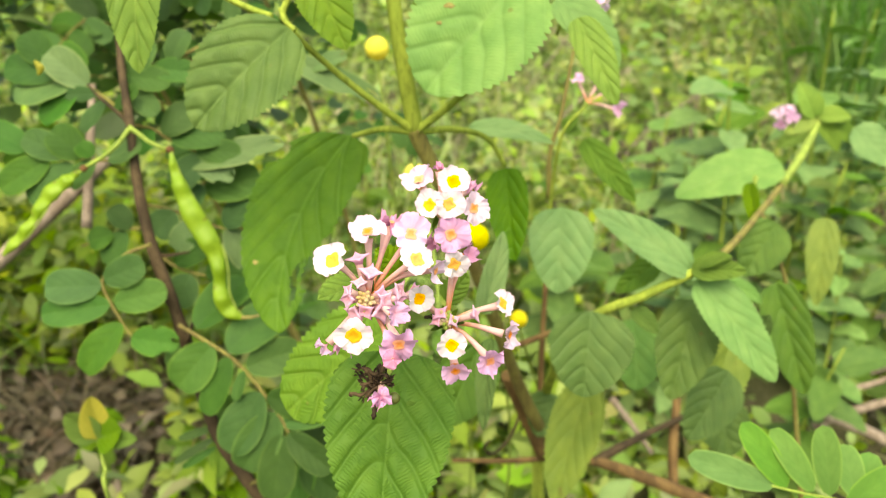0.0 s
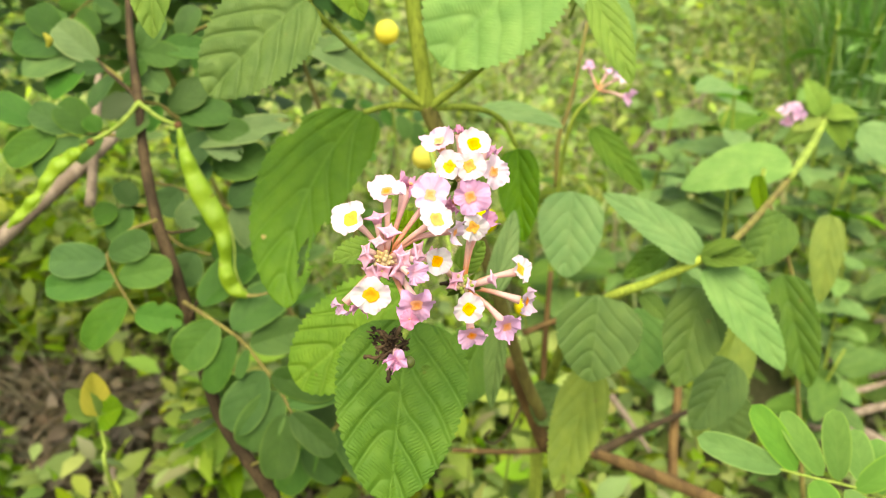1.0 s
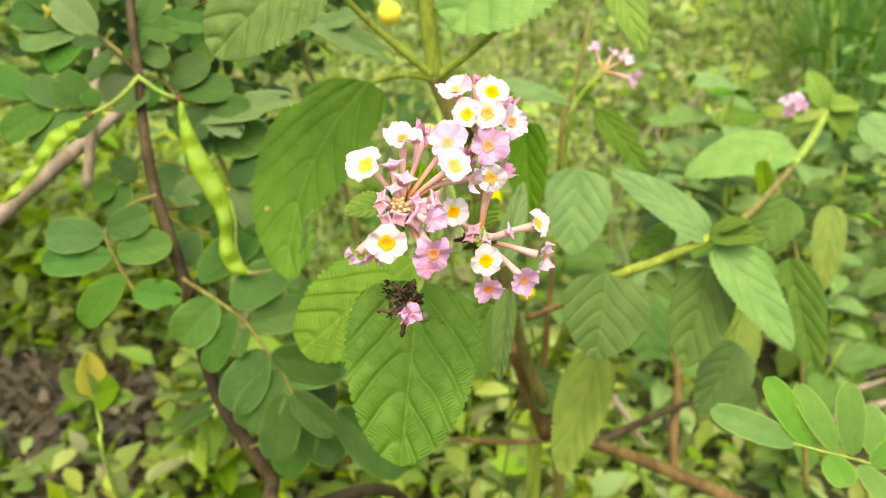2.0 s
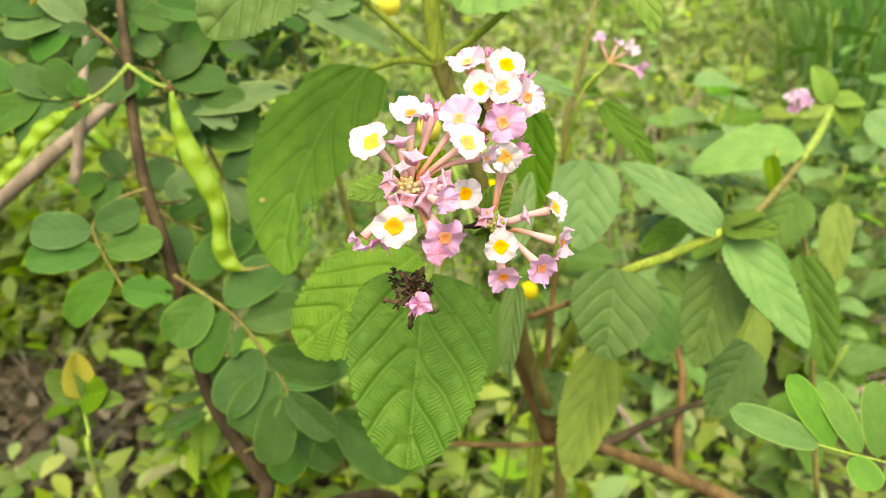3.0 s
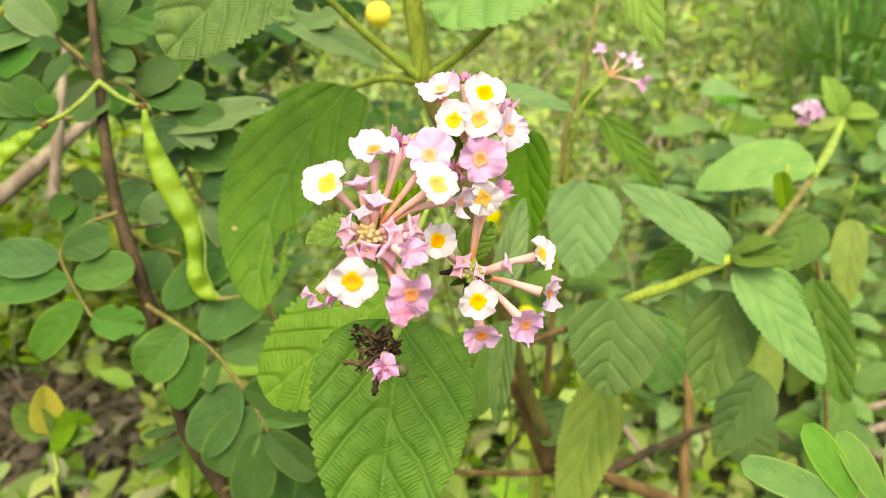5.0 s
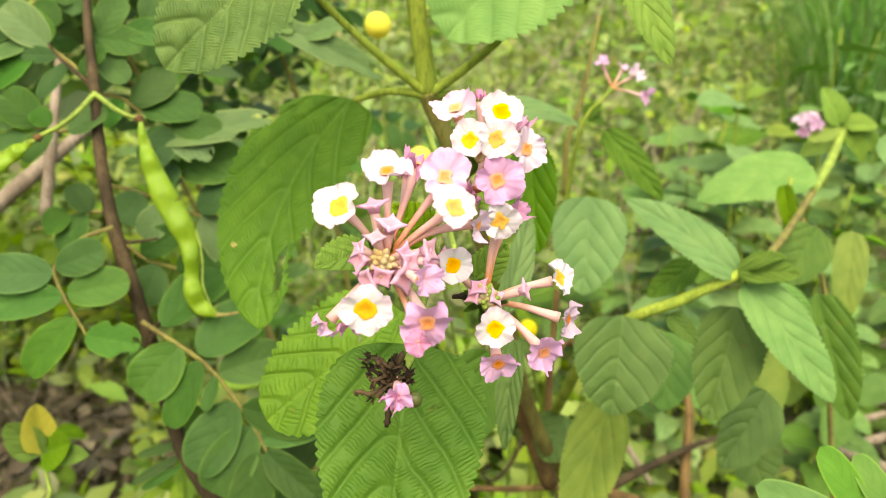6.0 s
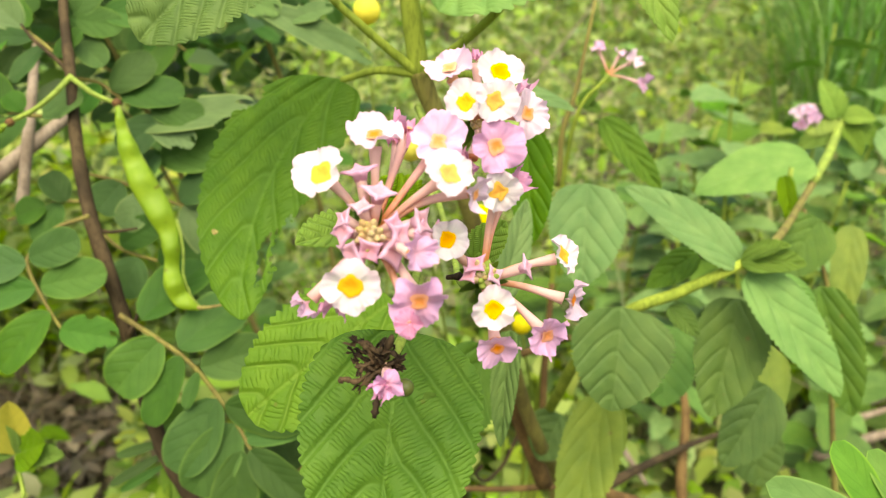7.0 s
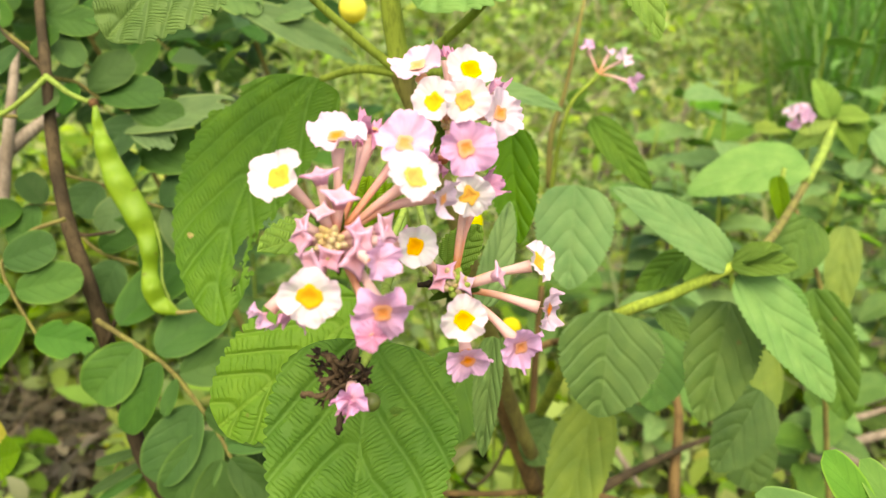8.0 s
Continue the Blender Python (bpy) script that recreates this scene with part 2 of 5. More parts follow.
# ---- building helpers ----
TILTED = Matrix.Rotation(radians(-25), 3, "X")


def facing(r, u, b):
    """A direction by how far it points right, up and back towards the path's start."""
    return (TILTED @ Vector((r, -b, u))).normalized()


def world_of(ob):
    m = ob.matrix_basis.copy()
    while ob.parent:
        ob = ob.parent
        m = ob.matrix_basis @ m
    return m


def thing(name, at, label, category, group="", kind=""):
    ob = new(name)
    ob.empty_display_size = 0.02
    ob.matrix_basis = Matrix.Translation(at)
    return tagged(ob, label, category, group, kind)


def mesh_of(name, bm):
    me = bpy.data.meshes.new(name)
    bm.to_mesh(me)
    bm.free()
    me.polygons.foreach_set("use_smooth", [True] * len(me.polygons))
    return me


def part(name, shape, material, parent, label="", m=None):
    """Links a bmesh or a mesh as one object under a thing or a part, at the world pose m."""
    me = shape if isinstance(shape, bpy.types.Mesh) else mesh_of(name, shape)
    if material and not me.materials:
        me.materials.append(material)
    ob = new(name, me)
    ob.parent = parent
    ob.matrix_basis = world_of(parent).inverted() @ (m if m is not None else Matrix())
    if label:
        ob["label"] = label
    return ob


def curve_points(points, steps):
    """A smooth line through the given places."""
    p = [Vector(q) for q in points]
    if len(p) == 2:
        return [p[0].lerp(p[1], i / steps) for i in range(steps + 1)]
    p = [p[0] * 2 - p[1]] + p + [p[-1] * 2 - p[-2]]
    out = []
    for i in range(1, len(p) - 2):
        for j in range(steps):
            t = j / steps
            a, b, c, d = p[i - 1], p[i], p[i + 1], p[i + 2]
            out.append(0.5 * (2 * b + (c - a) * t + (2 * a - 5 * b + 4 * c - d) * t * t + (3 * b - a - 3 * c + d) * t ** 3))
    out.append(p[-2])
    return out


def tube_mesh(points, radii, steps=6, sides=10, wobble=0.0, flat=1.0, flat_dir=None, beads=0, bead_depth=0.0, seed=0):
    """A round or flattened stem along a smooth line, with capped ends, radii running along it and, if wanted, swellings."""
    rng = random.Random(seed)
    line = curve_points(points, steps)
    bm = bmesh.new()
    uvl = bm.loops.layers.uv.new("UVMap")
    rings = []
    side = None
    n = len(line) - 1
    for i, p in enumerate(line):
        d = (line[min(i + 1, n)] - line[max(i - 1, 0)]).normalized()
        if side is None:
            side = (flat_dir or (Vector((0, 0, 1)) if abs(d.z) < 0.8 else Vector((1, 0, 0)))).cross(d).normalized()
        else:
            side = (side - d * side.dot(d)).normalized()
        up = d.cross(side)
        f = i / n * (len(radii) - 1)
        j = min(int(f), len(radii) - 2)
        r = radii[j] + (radii[j + 1] - radii[j]) * (f - j)
        r *= 1 + wobble * rng.uniform(-1, 1)
        bead = 1.0 + (bead_depth * (math.cos(2 * math.pi * (beads * i / n + 0.22 * math.sin(5.3 * i / n))) - 0.3) * -(0.75 + 0.35 * math.sin(9 * i / n + 1)) if beads else 0.0)
        ring = []
        for s in range(sides):
            a = 2 * math.pi * s / sides
            ring.append(bm.verts.new(p + side * (math.cos(a) * r * (1 + (bead - 1) * 0.10)) + up * (math.sin(a) * r * flat * bead)))
        rings.append(ring)
    for i in range(n):
        for s in range(sides):
            fc = bm.faces.new((rings[i][s], rings[i][(s + 1) % sides], rings[i + 1][(s + 1) % sides], rings[i + 1][s]))
            for lp, v in zip(fc.loops, (i, i, i + 1, i + 1)):
                lp[uvl].uv = (v / n, s / sides)
    bm.faces.new(list(reversed(rings[0])))
    bm.faces.new(rings[-1])
    return bm


def ovate(s, heel=0.34, point=0.68):
    return (s ** heel) * ((1 - s) ** point) / ((heel / (heel + point)) ** heel * (point / (heel + point)) ** point)


def leaf_mesh(length, width, rows=44, cols=10, teeth=20, tooth=0.07, quilt=0.0006, fold=0.12, arch=0.1, wave=0.03, twist=0.0, pairs=4.6, slope=2.1, heel=0.34, point=0.68, seed=0, skew=0.0, bend=0.0, bites=()):
    """A leaf from (0, 0, 0) along y, facing z: toothed rim, sunk veins, a fold at the midrib, a bend along it and a wavy rim."""
    rng = random.Random(seed)
    ph, ph2 = rng.uniform(0, 6), rng.uniform(0, 6)
    bm = bmesh.new()
    uvl, vel = bm.loops.layers.uv.new("UVMap"), bm.loops.layers.uv.new("Veins")
    grid, uvs, vuv = [], {}, {}
    half = width / 2
    for i in range(rows + 1):
        s = i / rows
        w = ovate(min(max(s, 0.0), 1.0), heel, point) if 0 < s < 1 else 0.0
        row = []
        for j in range(-cols, cols + 1):
            u = j / cols
            sign = 1 if u >= 0 else -1
            rim = abs(u) ** 6
            saw = math.sin(math.pi * (1.0 - ((s * teeth + 0.3 * sign) % 1.0)) ** 1.25) ** 0.55
            ww = w * (1 + rim * tooth * (saw - 0.5) * 2 * min(1, s * 8) + rng.uniform(-0.004, 0.004))
            x = u * half * ww * (1 + skew * sign)
            y = s * length + rim * tooth * half * 0.25 * saw + abs(u) * half * w * 0.1
            a = abs(x) / half
            qq = s * pairs - a ** 1.2 * slope + 0.22 * sign * min(1, a * 6) + 0.22 * noise.noise(Vector((a * 1.6 + sign * 5, s * 3.0, seed * 1.3))) + 9.0
            q = qq % 1.0
            z = quilt * (math.sin(math.pi * q) ** 0.55) * (1 - math.exp(-a * 9)) * (1 - rim * 0.6)
            z += quilt * 0.22 * noise.noise(Vector((x * 300, y * 300, seed))) + quilt * 0.06 * noise.noise(Vector((x * 900, y * 900, seed)))
            z += fold * abs(x) - quilt * 0.2 * math.exp(-((a / 0.07) ** 2))
            z += -arch * length * (s - 0.25) ** 2 * 1.6
            z += wave * half * rim ** 0.4 * math.sin(s * 11 + ph + sign) * w + wave * 0.5 * half * math.sin(s * 5 + ph2)
            ang = twist * (s - 0.3)
            x, z = x * math.cos(ang) - z * math.sin(ang) * 0.3, z + x * math.sin(ang)
            v = bm.verts.new((x + bend * length * 4 * s * (1 - s), y, z))
            uvs[v] = (0.5 + 0.5 * min(1, a) * sign, s)
            vuv[v] = (qq, abs(u))
            row.append(v)
        grid.append(row)
    for i in range(rows):
        for j in range(2 * cols):
            sc, uc = (i + 0.5) / rows, (j + 0.5 - cols) / cols
            if any((sc - bs) ** 2 * 4 + (uc - bu) ** 2 < (br * (1 + 0.5 * noise.noise(Vector((sc * 40, uc * 18, seed))))) ** 2 for bs, bu, br in bites):
                continue
            f = bm.faces.new((grid[i][j], grid[i][j + 1], grid[i + 1][j + 1], grid[i + 1][j]))
            for lp in f.loops:
                lp[uvl].uv = uvs[lp.vert]
                lp[vel].uv = vuv[lp.vert]
    bmesh.ops.delete(bm, geom=[v for v in bm.verts if not v.link_faces], context="VERTS")
    bmesh.ops.remove_doubles(bm, verts=bm.verts, dist=width * 0.0008)
    # a thin but real blade: a second skin below the first
    down = bmesh.ops.duplicate(bm, geom=bm.verts[:] + bm.edges[:] + bm.faces[:])["geom"]
    for g in down:
        if isinstance(g, bmesh.types.BMVert):
            g.co.z -= 0.00022
    bmesh.ops.reverse_faces(bm, faces=[g for g in down if isinstance(g, bmesh.types.BMFace)])
    return bm


def lay(base, tip, normal):
    """The pose that lays a mesh's y from base to tip with z as near to normal as can be; and the length."""
    b, t = Vector(base), Vector(tip)
    y = (t - b).normalized()
    n = Vector(normal)
    z = (n - y * n.dot(y)).normalized()
    x = y.cross(z)
    m = Matrix((x, y, z)).transposed().to_4x4()
    m.translation = b
    return m, (t - b).length


COUNT = [0]


def lantana_leaf(parent, base, tip, width, normal, material=LANTANA, label="", **kw):
    COUNT[0] += 1
    m, length = lay(base, tip, normal)
    return part("leaf", leaf_mesh(length, width, seed=COUNT[0], **kw), material, parent, label, m)


def blemish(leaf, at, normal, r, seed):
    """A small dry patch on a leaf."""
    rng = random.Random(seed)
    bm = bmesh.new()
    mid = bm.verts.new((0, 0, 0.00012))
    ring = [bm.verts.new((math.cos(i * 0.4488) * r * rng.uniform(0.6, 1.25), math.sin(i * 0.4488) * r * 0.65 * rng.uniform(0.6, 1.25), 0)) for i in range(14)]
    for i in range(14):
        bm.faces.new((mid, ring[i], ring[(i + 1) % 14]))
    n = Vector(normal).normalized()
    m = Matrix.Translation(Vector(at) + n * 0.0006) @ n.to_track_quat("Z", "Y").to_matrix().to_4x4()
    part("dry_patch", bm, POD_TAIL, leaf, "pale brown dry patch", m)


def stem(parent, points, radii, material, name="stem", label="", **kw):
    COUNT[0] += 1
    return part(name, tube_mesh(points, radii, seed=COUNT[0], **kw), material, parent, label)


def corolla_mesh(r, lobes=4, crumple=0.15, cup=0.1, seed=0, notch=0.25, lip=0.12):
    """A lobed petal disc with a shallow funnel, facing z, with wavy rims."""
    rng = random.Random(seed)
    ph = rng.uniform(0, 6)
    lob = [rng.uniform(0.78, 1.14) for _ in range(lobes)]
    bm = bmesh.new()
    uvl = bm.loops.layers.uv.new("UVMap")
    rings, segs = 9, 72
    uvs, grid = {}, []
    for i in range(rings + 1):
        f = 0.12 + 0.88 * i / rings
        row = []
        for s in range(segs):
            a = 2 * math.pi * s / segs
            q = a / (2 * math.pi) * lobes
            kk = int(q) % lobes
            c = abs(math.sin(math.pi * (q % 1.0)))
            rim = (1 - notch) + notch * c ** 0.55 * lob[kk] + 0.022 * math.sin(9 * a + ph) + 0.09 * noise.noise(Vector((math.cos(a) * 3.1, math.sin(a) * 3.1, seed * 1.7))) + 0.05 * noise.noise(Vector((math.cos(a) * 8, math.sin(a) * 8, seed * 2.3))) + lip * max(0, math.cos(a)) ** 2
            rr = r * f * (1 + (rim - 1) * f ** 1.5)
            z = -0.30 * r * (1 - f) ** 3 + cup * r * f * f
            z += crumple * r * f * f * (math.sin(2 * a + ph) * 0.6 + math.sin(5 * a + ph * 2) * 0.4 + (1 - c) * 0.8 + noise.noise(Vector((math.cos(a) * 2, math.sin(a) * 2, seed + f))) * 1.1 + f * noise.noise(Vector((math.cos(a) * 6, math.sin(a) * 6, seed + 3 * f))) * 0.7)
            v = bm.verts.new((rr * math.cos(a), rr * math.sin(a), z))
            uvs[v] = (f, s / segs)
            row.append(v)
        grid.append(row)
    for i in range(rings):
        for s in range(segs):
            fc = bm.faces.new((grid[i][s], grid[i][(s + 1) % segs], grid[i + 1][(s + 1) % segs], grid[i + 1][s]))
            for lp in fc.loops:
                lp[uvl].uv = uvs[lp.vert]
    mid = bm.verts.new((0, 0, -0.5 * r))
    uvs[mid] = (0, 0)
    for s in range(segs):
        fc = bm.faces.new((grid[0][(s + 1) % segs], grid[0][s], mid))
        for lp in fc.loops:
            lp[uvl].uv = uvs[lp.vert]
    return bm


def eye_mesh(r, seed=0):
    """The coloured mouth of a floret: a ragged, squarish collar just above the petals."""
    rng = random.Random(seed)
    ph, sq = rng.uniform(0, 6), rng.uniform(0.08, 0.2)
    bm = bmesh.new()
    uvl = bm.loops.layers.uv.new("UVMap")
    segs, uvs, grid = 28, {}, []
    for i, f in enumerate((0.08, 0.20, 0.33, 0.46)):
        row = []
        for s in range(segs):
            a = 2 * math.pi * s / segs
            rr = r * f * (1 + sq * math.cos(4 * a + ph) + 0.14 * math.cos(a + ph * 1.7) + 0.25 * noise.noise(Vector((math.cos(a) * 2, math.sin(a) * 2, seed * 3.1)))) * (0.92 if i == 3 else 1)
            z = -0.16 * r * (1 - f) ** 3 + 0.1 * r * f * f + 0.06 * r
            if i == 3:
                z -= 0.05 * r
            v = bm.verts.new((rr * math.cos(a), rr * math.sin(a), z))
            uvs[v] = (i / 3, s / segs)
            row.append(v)
        grid.append(row)
    for i in range(3):
        for s in range(segs):
            fc = bm.faces.new((grid[i][s], grid[i][(s + 1) % segs], grid[i + 1][(s + 1) % segs], grid[i + 1][s]))
            for lp in fc.loops:
                lp[uvl].uv = uvs[lp.vert]
    bm.faces.new(list(reversed(grid[0])))
    return bm


KINDS = {"white": (PETAL_WHITE, EYE_YELLOW, 0.17), "blush": (PETAL_BLUSH, EYE_ORANGE, 0.22), "pink": (PETAL_PINK, EYE_ORANGE, 0.26), "deep": (PETAL_DEEP, EYE_ORANGE, 0.45)}


def floret(head, root, at, radius, way, kind, spin=0.0, crumple=None, eye=True, cup=0.1, lobes=4):
    """One floret of a head: tube from the root, petals at its end facing way, and a coloured eye."""
    COUNT[0] += 1
    petal, eye_mat, cr = KINDS[kind]
    way = Vector(way).normalized()
    turn = way.to_track_quat("Z", "Y").to_matrix().to_4x4()
    m = Matrix.Translation(at) @ turn @ Matrix.Rotation(radians(spin), 4, "Z")
    part("petals", corolla_mesh(radius, lobes, cr if crumple is None else crumple, cup, COUNT[0], 0.15 if kind == "white" else 0.22), petal, head, kind.replace("deep", "deep pink") + " petals", m)
    if eye:
        part("flower_eye", eye_mesh(radius * (1.0 if kind == "white" else 0.72), COUNT[0]), eye_mat, head, "yellow flower eye" if kind == "white" else "peach flower eye", m)
    a, r0 = Vector(at), Vector(root)
    end = a - way * radius * 0.55
    mid = r0.lerp(end, 0.55) - way * 0.0015 + Vector((0, 0, 0.0008))
    part("flower_tube", tube_mesh([r0, mid, end], [0.0005, 0.0006, 0.00065, 0.0008, 0.0012], 5, 9), TUBE_PINK, head, "salmon flower tube")


def star_mesh(r, seed=0):
    """A thick four-pointed star with a shallow dip in its middle, facing z."""
    rng = random.Random(seed)
    long = [rng.uniform(0.85, 1.2) for _ in range(4)]
    bm = bmesh.new()
    uvl = bm.loops.layers.uv.new("UVMap")
    segs, grid, uvs = 32, [], {}
    for f, z in ((0.0, -0.12), (0.3, -0.02), (0.6, 0.06), (0.88, 0.04), (1.0, -0.06), (0.8, -0.22), (0.4, -0.6)):
        row = []
        for s in range(segs):
            a = 2 * math.pi * s / segs
            p = (abs(math.cos(a)) ** 0.72 + abs(math.sin(a)) ** 0.72) ** (-1 / 0.72)
            rim = p * (1 + (long[round(a / (math.pi / 2)) % 4] - 1) * (p - 0.5)) if len(grid) < 5 else 0.5
            rr = r * max(f, 0.02) * (1 + (rim - 1) * min(1, f * 1.2))
            lift = r * f * (0.22 * (p - 0.5) + 0.16 * noise.noise(Vector((math.cos(a) * 1.5, math.sin(a) * 1.5, seed * 2.1))))
            v = bm.verts.new((rr * math.cos(a), rr * math.sin(a), r * z + (lift if len(grid) < 5 else 0.0)))
            uvs[v] = (f, s / segs)
            row.append(v)
        grid.append(row)
    for i in range(len(grid) - 1):
        for s in range(segs):
            fc = bm.faces.new((grid[i][s], grid[i][(s + 1) % segs], grid[i + 1][(s + 1) % segs], grid[i + 1][s]))
            for lp in fc.loops:
                lp[uvl].uv = uvs[lp.vert]
    bm.faces.new(list(reversed(grid[0])))
    bm.faces.new(grid[-1])
    bmesh.ops.recalc_face_normals(bm, faces=bm.faces)
    return bm


def star_bud(head, root, at, radius, way, material, spin=0.0):
    """A faded floret: a tube that ends in a small four-pointed star."""
    COUNT[0] += 1
    way = Vector(way).normalized()
    m = Matrix.Translation(at) @ way.to_track_quat("Z", "Y").to_matrix().to_4x4() @ Matrix.Rotation(radians(spin), 4, "Z")
    part("star_bud", star_mesh(radius * 1.35, COUNT[0]), material, head, "small pink star-shaped bud", m)
    part("flower_tube", tube_mesh([Vector(root), Vector(root).lerp(Vector(at), 0.5), Vector(at) - way * radius * 0.3], [0.0007, 0.0008, 0.0009, 0.0010], 4, 8), TUBE_PINK, head, "salmon flower tube")


def bud(head, at, way, radius=0.0009, length=0.003, material=BUD_CREAM):
    w = Vector(way).normalized()
    a = Vector(at)
    part("bud", tube_mesh([a - w * length, a - w * length * 0.4, a], [radius * 0.5, radius * 0.8, radius, radius * 0.95, radius * 0.3], 4, 8), material, head, "closed cream bud")


def leaflet_mesh(length, width, seed=0, arch=0.12, fold=0.15):
    return leaf_mesh(length, width, rows=16, cols=4, teeth=1, tooth=0.0, quilt=0.0001, fold=fold, arch=arch, wave=0.02, heel=0.5, point=0.42, seed=seed)


def compound_leaf(parent, points, pairs, length, width, normal, material, seed, spread=65, r=0.0009, first=0.15, end_leaf=True, thickness=STEM_OLIVE):
    """A feather leaf: a thin stalk with paired oblong leaflets."""
    rng = random.Random(seed)
    line = curve_points(points, 12)
    rachis = part("leaf_stalk", tube_mesh(points, [r, r * 0.8, r * 0.5], 8, 7), thickness, parent, "thin leaf stalk")
    me = mesh_of("leaflet", leaflet_mesh(length, width, seed))
    me.materials.append(material)
    me2 = mesh_of("leaflet", leaflet_mesh(length, width * 1.1, seed + 1, 0.2, 0.05))
    me2.materials.append(material)
    n = Vector(normal).normalized()

    def put(p, d, scale):
        tip = p + d
        m, _ = lay(p, tip, (n + Vector((rng.uniform(-0.45, 0.45), rng.uniform(-0.3, 0.3), rng.uniform(-0.45, 0.45)))).normalized())
        part("leaflet", rng.choice((me, me2)), material, rachis, "", m @ Matrix.Scale(scale, 4))

    for i in range(pairs):
        f = first + (1 - first) * (i + 0.5) / pairs
        j = min(len(line) - 2, int(f * (len(line) - 1)))
        d = (line[j + 1] - line[j]).normalized()
        for sgn in (1, -1):
            across = d.cross(n).normalized() * sgn
            a = radians(spread + rng.uniform(-14, 14))
            put(line[j] + n * 0.0006, d * math.cos(a) + across * math.sin(a) - n * rng.uniform(-0.1, 0.25), rng.uniform(0.82, 1.1))
    if end_leaf:
        put(line[-1] + n * 0.0006, (line[-1] - line[-3]).normalized(), 1.0)
    return rachis


def pod(parent, points, width, seeds, face):
    """A flat hanging pod that swells round each seed, with a rim along one side and a fine tail."""
    p = part("pod", tube_mesh(points, [width * 0.10, width * 0.24, width * 0.42, width * 0.57, width * 0.62, width * 0.56, width * 0.42, width * 0.34, width * 0.42, width * 0.44, width * 0.10], 14, 14, flat=0.5, flat_dir=Vector(face), beads=seeds, bead_depth=0.8), POD, parent, "lime green bumpy seed pod")
    line = curve_points(points, 4)
    rim = [q + Vector(face).cross(line[min(i + 1, len(line) - 1)] - line[max(i - 1, 0)]).normalized() * width * 0.5 * min(1.0, 0.12 + i / 12, 0.2 + (len(line) - 1 - i) / 5) for i, q in enumerate(line)]
    part("pod_rim", tube_mesh(rim, [width * 0.05, width * 0.07, width * 0.05], 2, 6), STALK, p, "pale green pod rim")
    return p


# ---- ground ----
def ground_mesh():
    bm = bmesh.new()
    xs = [-400, -60, -12] + [-5 + 0.125 * i for i in range(81)] + [12, 60, 400]
    ys = [-400, -60, -8, -3] + [-1 + 0.125 * i for i in range(73)] + [14, 60, 400]
    grid = [[bm.verts.new((x, y, 0.03 * noise.noise(Vector((x * 1.3, y * 1.3, 0))) + 0.012 * noise.noise(Vector((x * 6, y * 6, 3))))) for x in xs] for y in ys]
    for j in range(len(ys) - 1):
        for i in range(len(xs) - 1):
            bm.faces.new((grid[j][i], grid[j][i + 1], grid[j + 1][i + 1], grid[j + 1][i]))
    return mesh_of("ground", bm)


ground_me = ground_mesh()
ground_me.materials.append(SOIL)
tagged(new("ground", ground_me), "brown soil with dry leaf litter", "ground", kind="structure")

# ---- main lantana shoot ----
lantana = thing("lantana_shrub", (0.12, 0.52, 0.0), "flowering lantana shrub with pink and white heads", "shrub")
B1 = facing(0, 0, 1)
stem(lantana, [(0.12, 0.52, -0.01), (0.10, 0.53, 0.25), (0.0646, 0.4210, 0.3725), (0.0466, 0.3998, 0.4217), (0.0204, 0.3541, 0.5130), (-0.0009, 0.3293, 0.5780), (-0.0099, 0.3250, 0.5995), (-0.0121, 0.3244, 0.6054)],
     [0.0055, 0.0048, 0.0040, 0.0036, 0.0034, 0.0036, 0.0038], STEM_OLIVE, label="ridged olive lower stem", wobble=0.03, sides=12)
stem(lantana, [(-0.0116, 0.3246, 0.6035), (-0.0157, 0.3250, 0.6279), (-0.0191, 0.3275, 0.6498), (-0.0224, 0.3332, 0.6809)],
     [0.0038, 0.0033, 0.0031, 0.0030], STEM_GREEN, label="ridged yellow-green square stem", wobble=0.03, sides=12)
stem(lantana, [(0.0507, 0.4231, 0.3887), (0.0405, 0.4112, 0.4223), (0.0551, 0.4249, 0.3808), (0.0710, 0.4373, 0.3363)], [0.004, 0.0050, 0.0052, 0.0052], STEM_TAN, "woody_stem", "brown woody lower stem", wobble=0.05)
for px in range(14):
    f = px / 14
    a = Vector((-0.0119, 0.3250, 0.6043)).lerp(Vector((-0.0187, 0.3275, 0.6498)), f)
    s = facing(random.choice((-1, 1)), 0.25, random.uniform(-0.2, 0.6))
    stem(lantana, [a + s * 0.0028, a + s * 0.0044 + Vector((0, 0, 0.0004))], [0.0006, 0.0001], STALK, "prickle", steps=2, sides=5)
NODE = Vector((-0.0118, 0.3229, 0.6044))
for pts, r in (([NODE, (-0.0275, 0.3200, 0.6171), (-0.0429, 0.3155, 0.6313), (-0.0575, 0.3069, 0.6484), (-0.0611, 0.3057, 0.6576)], 0.0013),
               ([NODE, (-0.0256, 0.3253, 0.6049), (-0.0393, 0.3318, 0.5998)], 0.0014),
               ([NODE, (0.0016, 0.3222, 0.6149), (0.0140, 0.3142, 0.6284), (0.0257, 0.3106, 0.6444), (0.0313, 0.3110, 0.6570)], 0.0014),
               ([NODE, (0.0058, 0.3301, 0.6034), (0.0201, 0.3399, 0.5960), (0.0287, 0.3424, 0.5824)], 0.0013)):
    stem(lantana, pts, [r * 1.3, r, r * 0.85], STEM_GREEN, "leaf_stalk", "yellow-green leaf stalk")
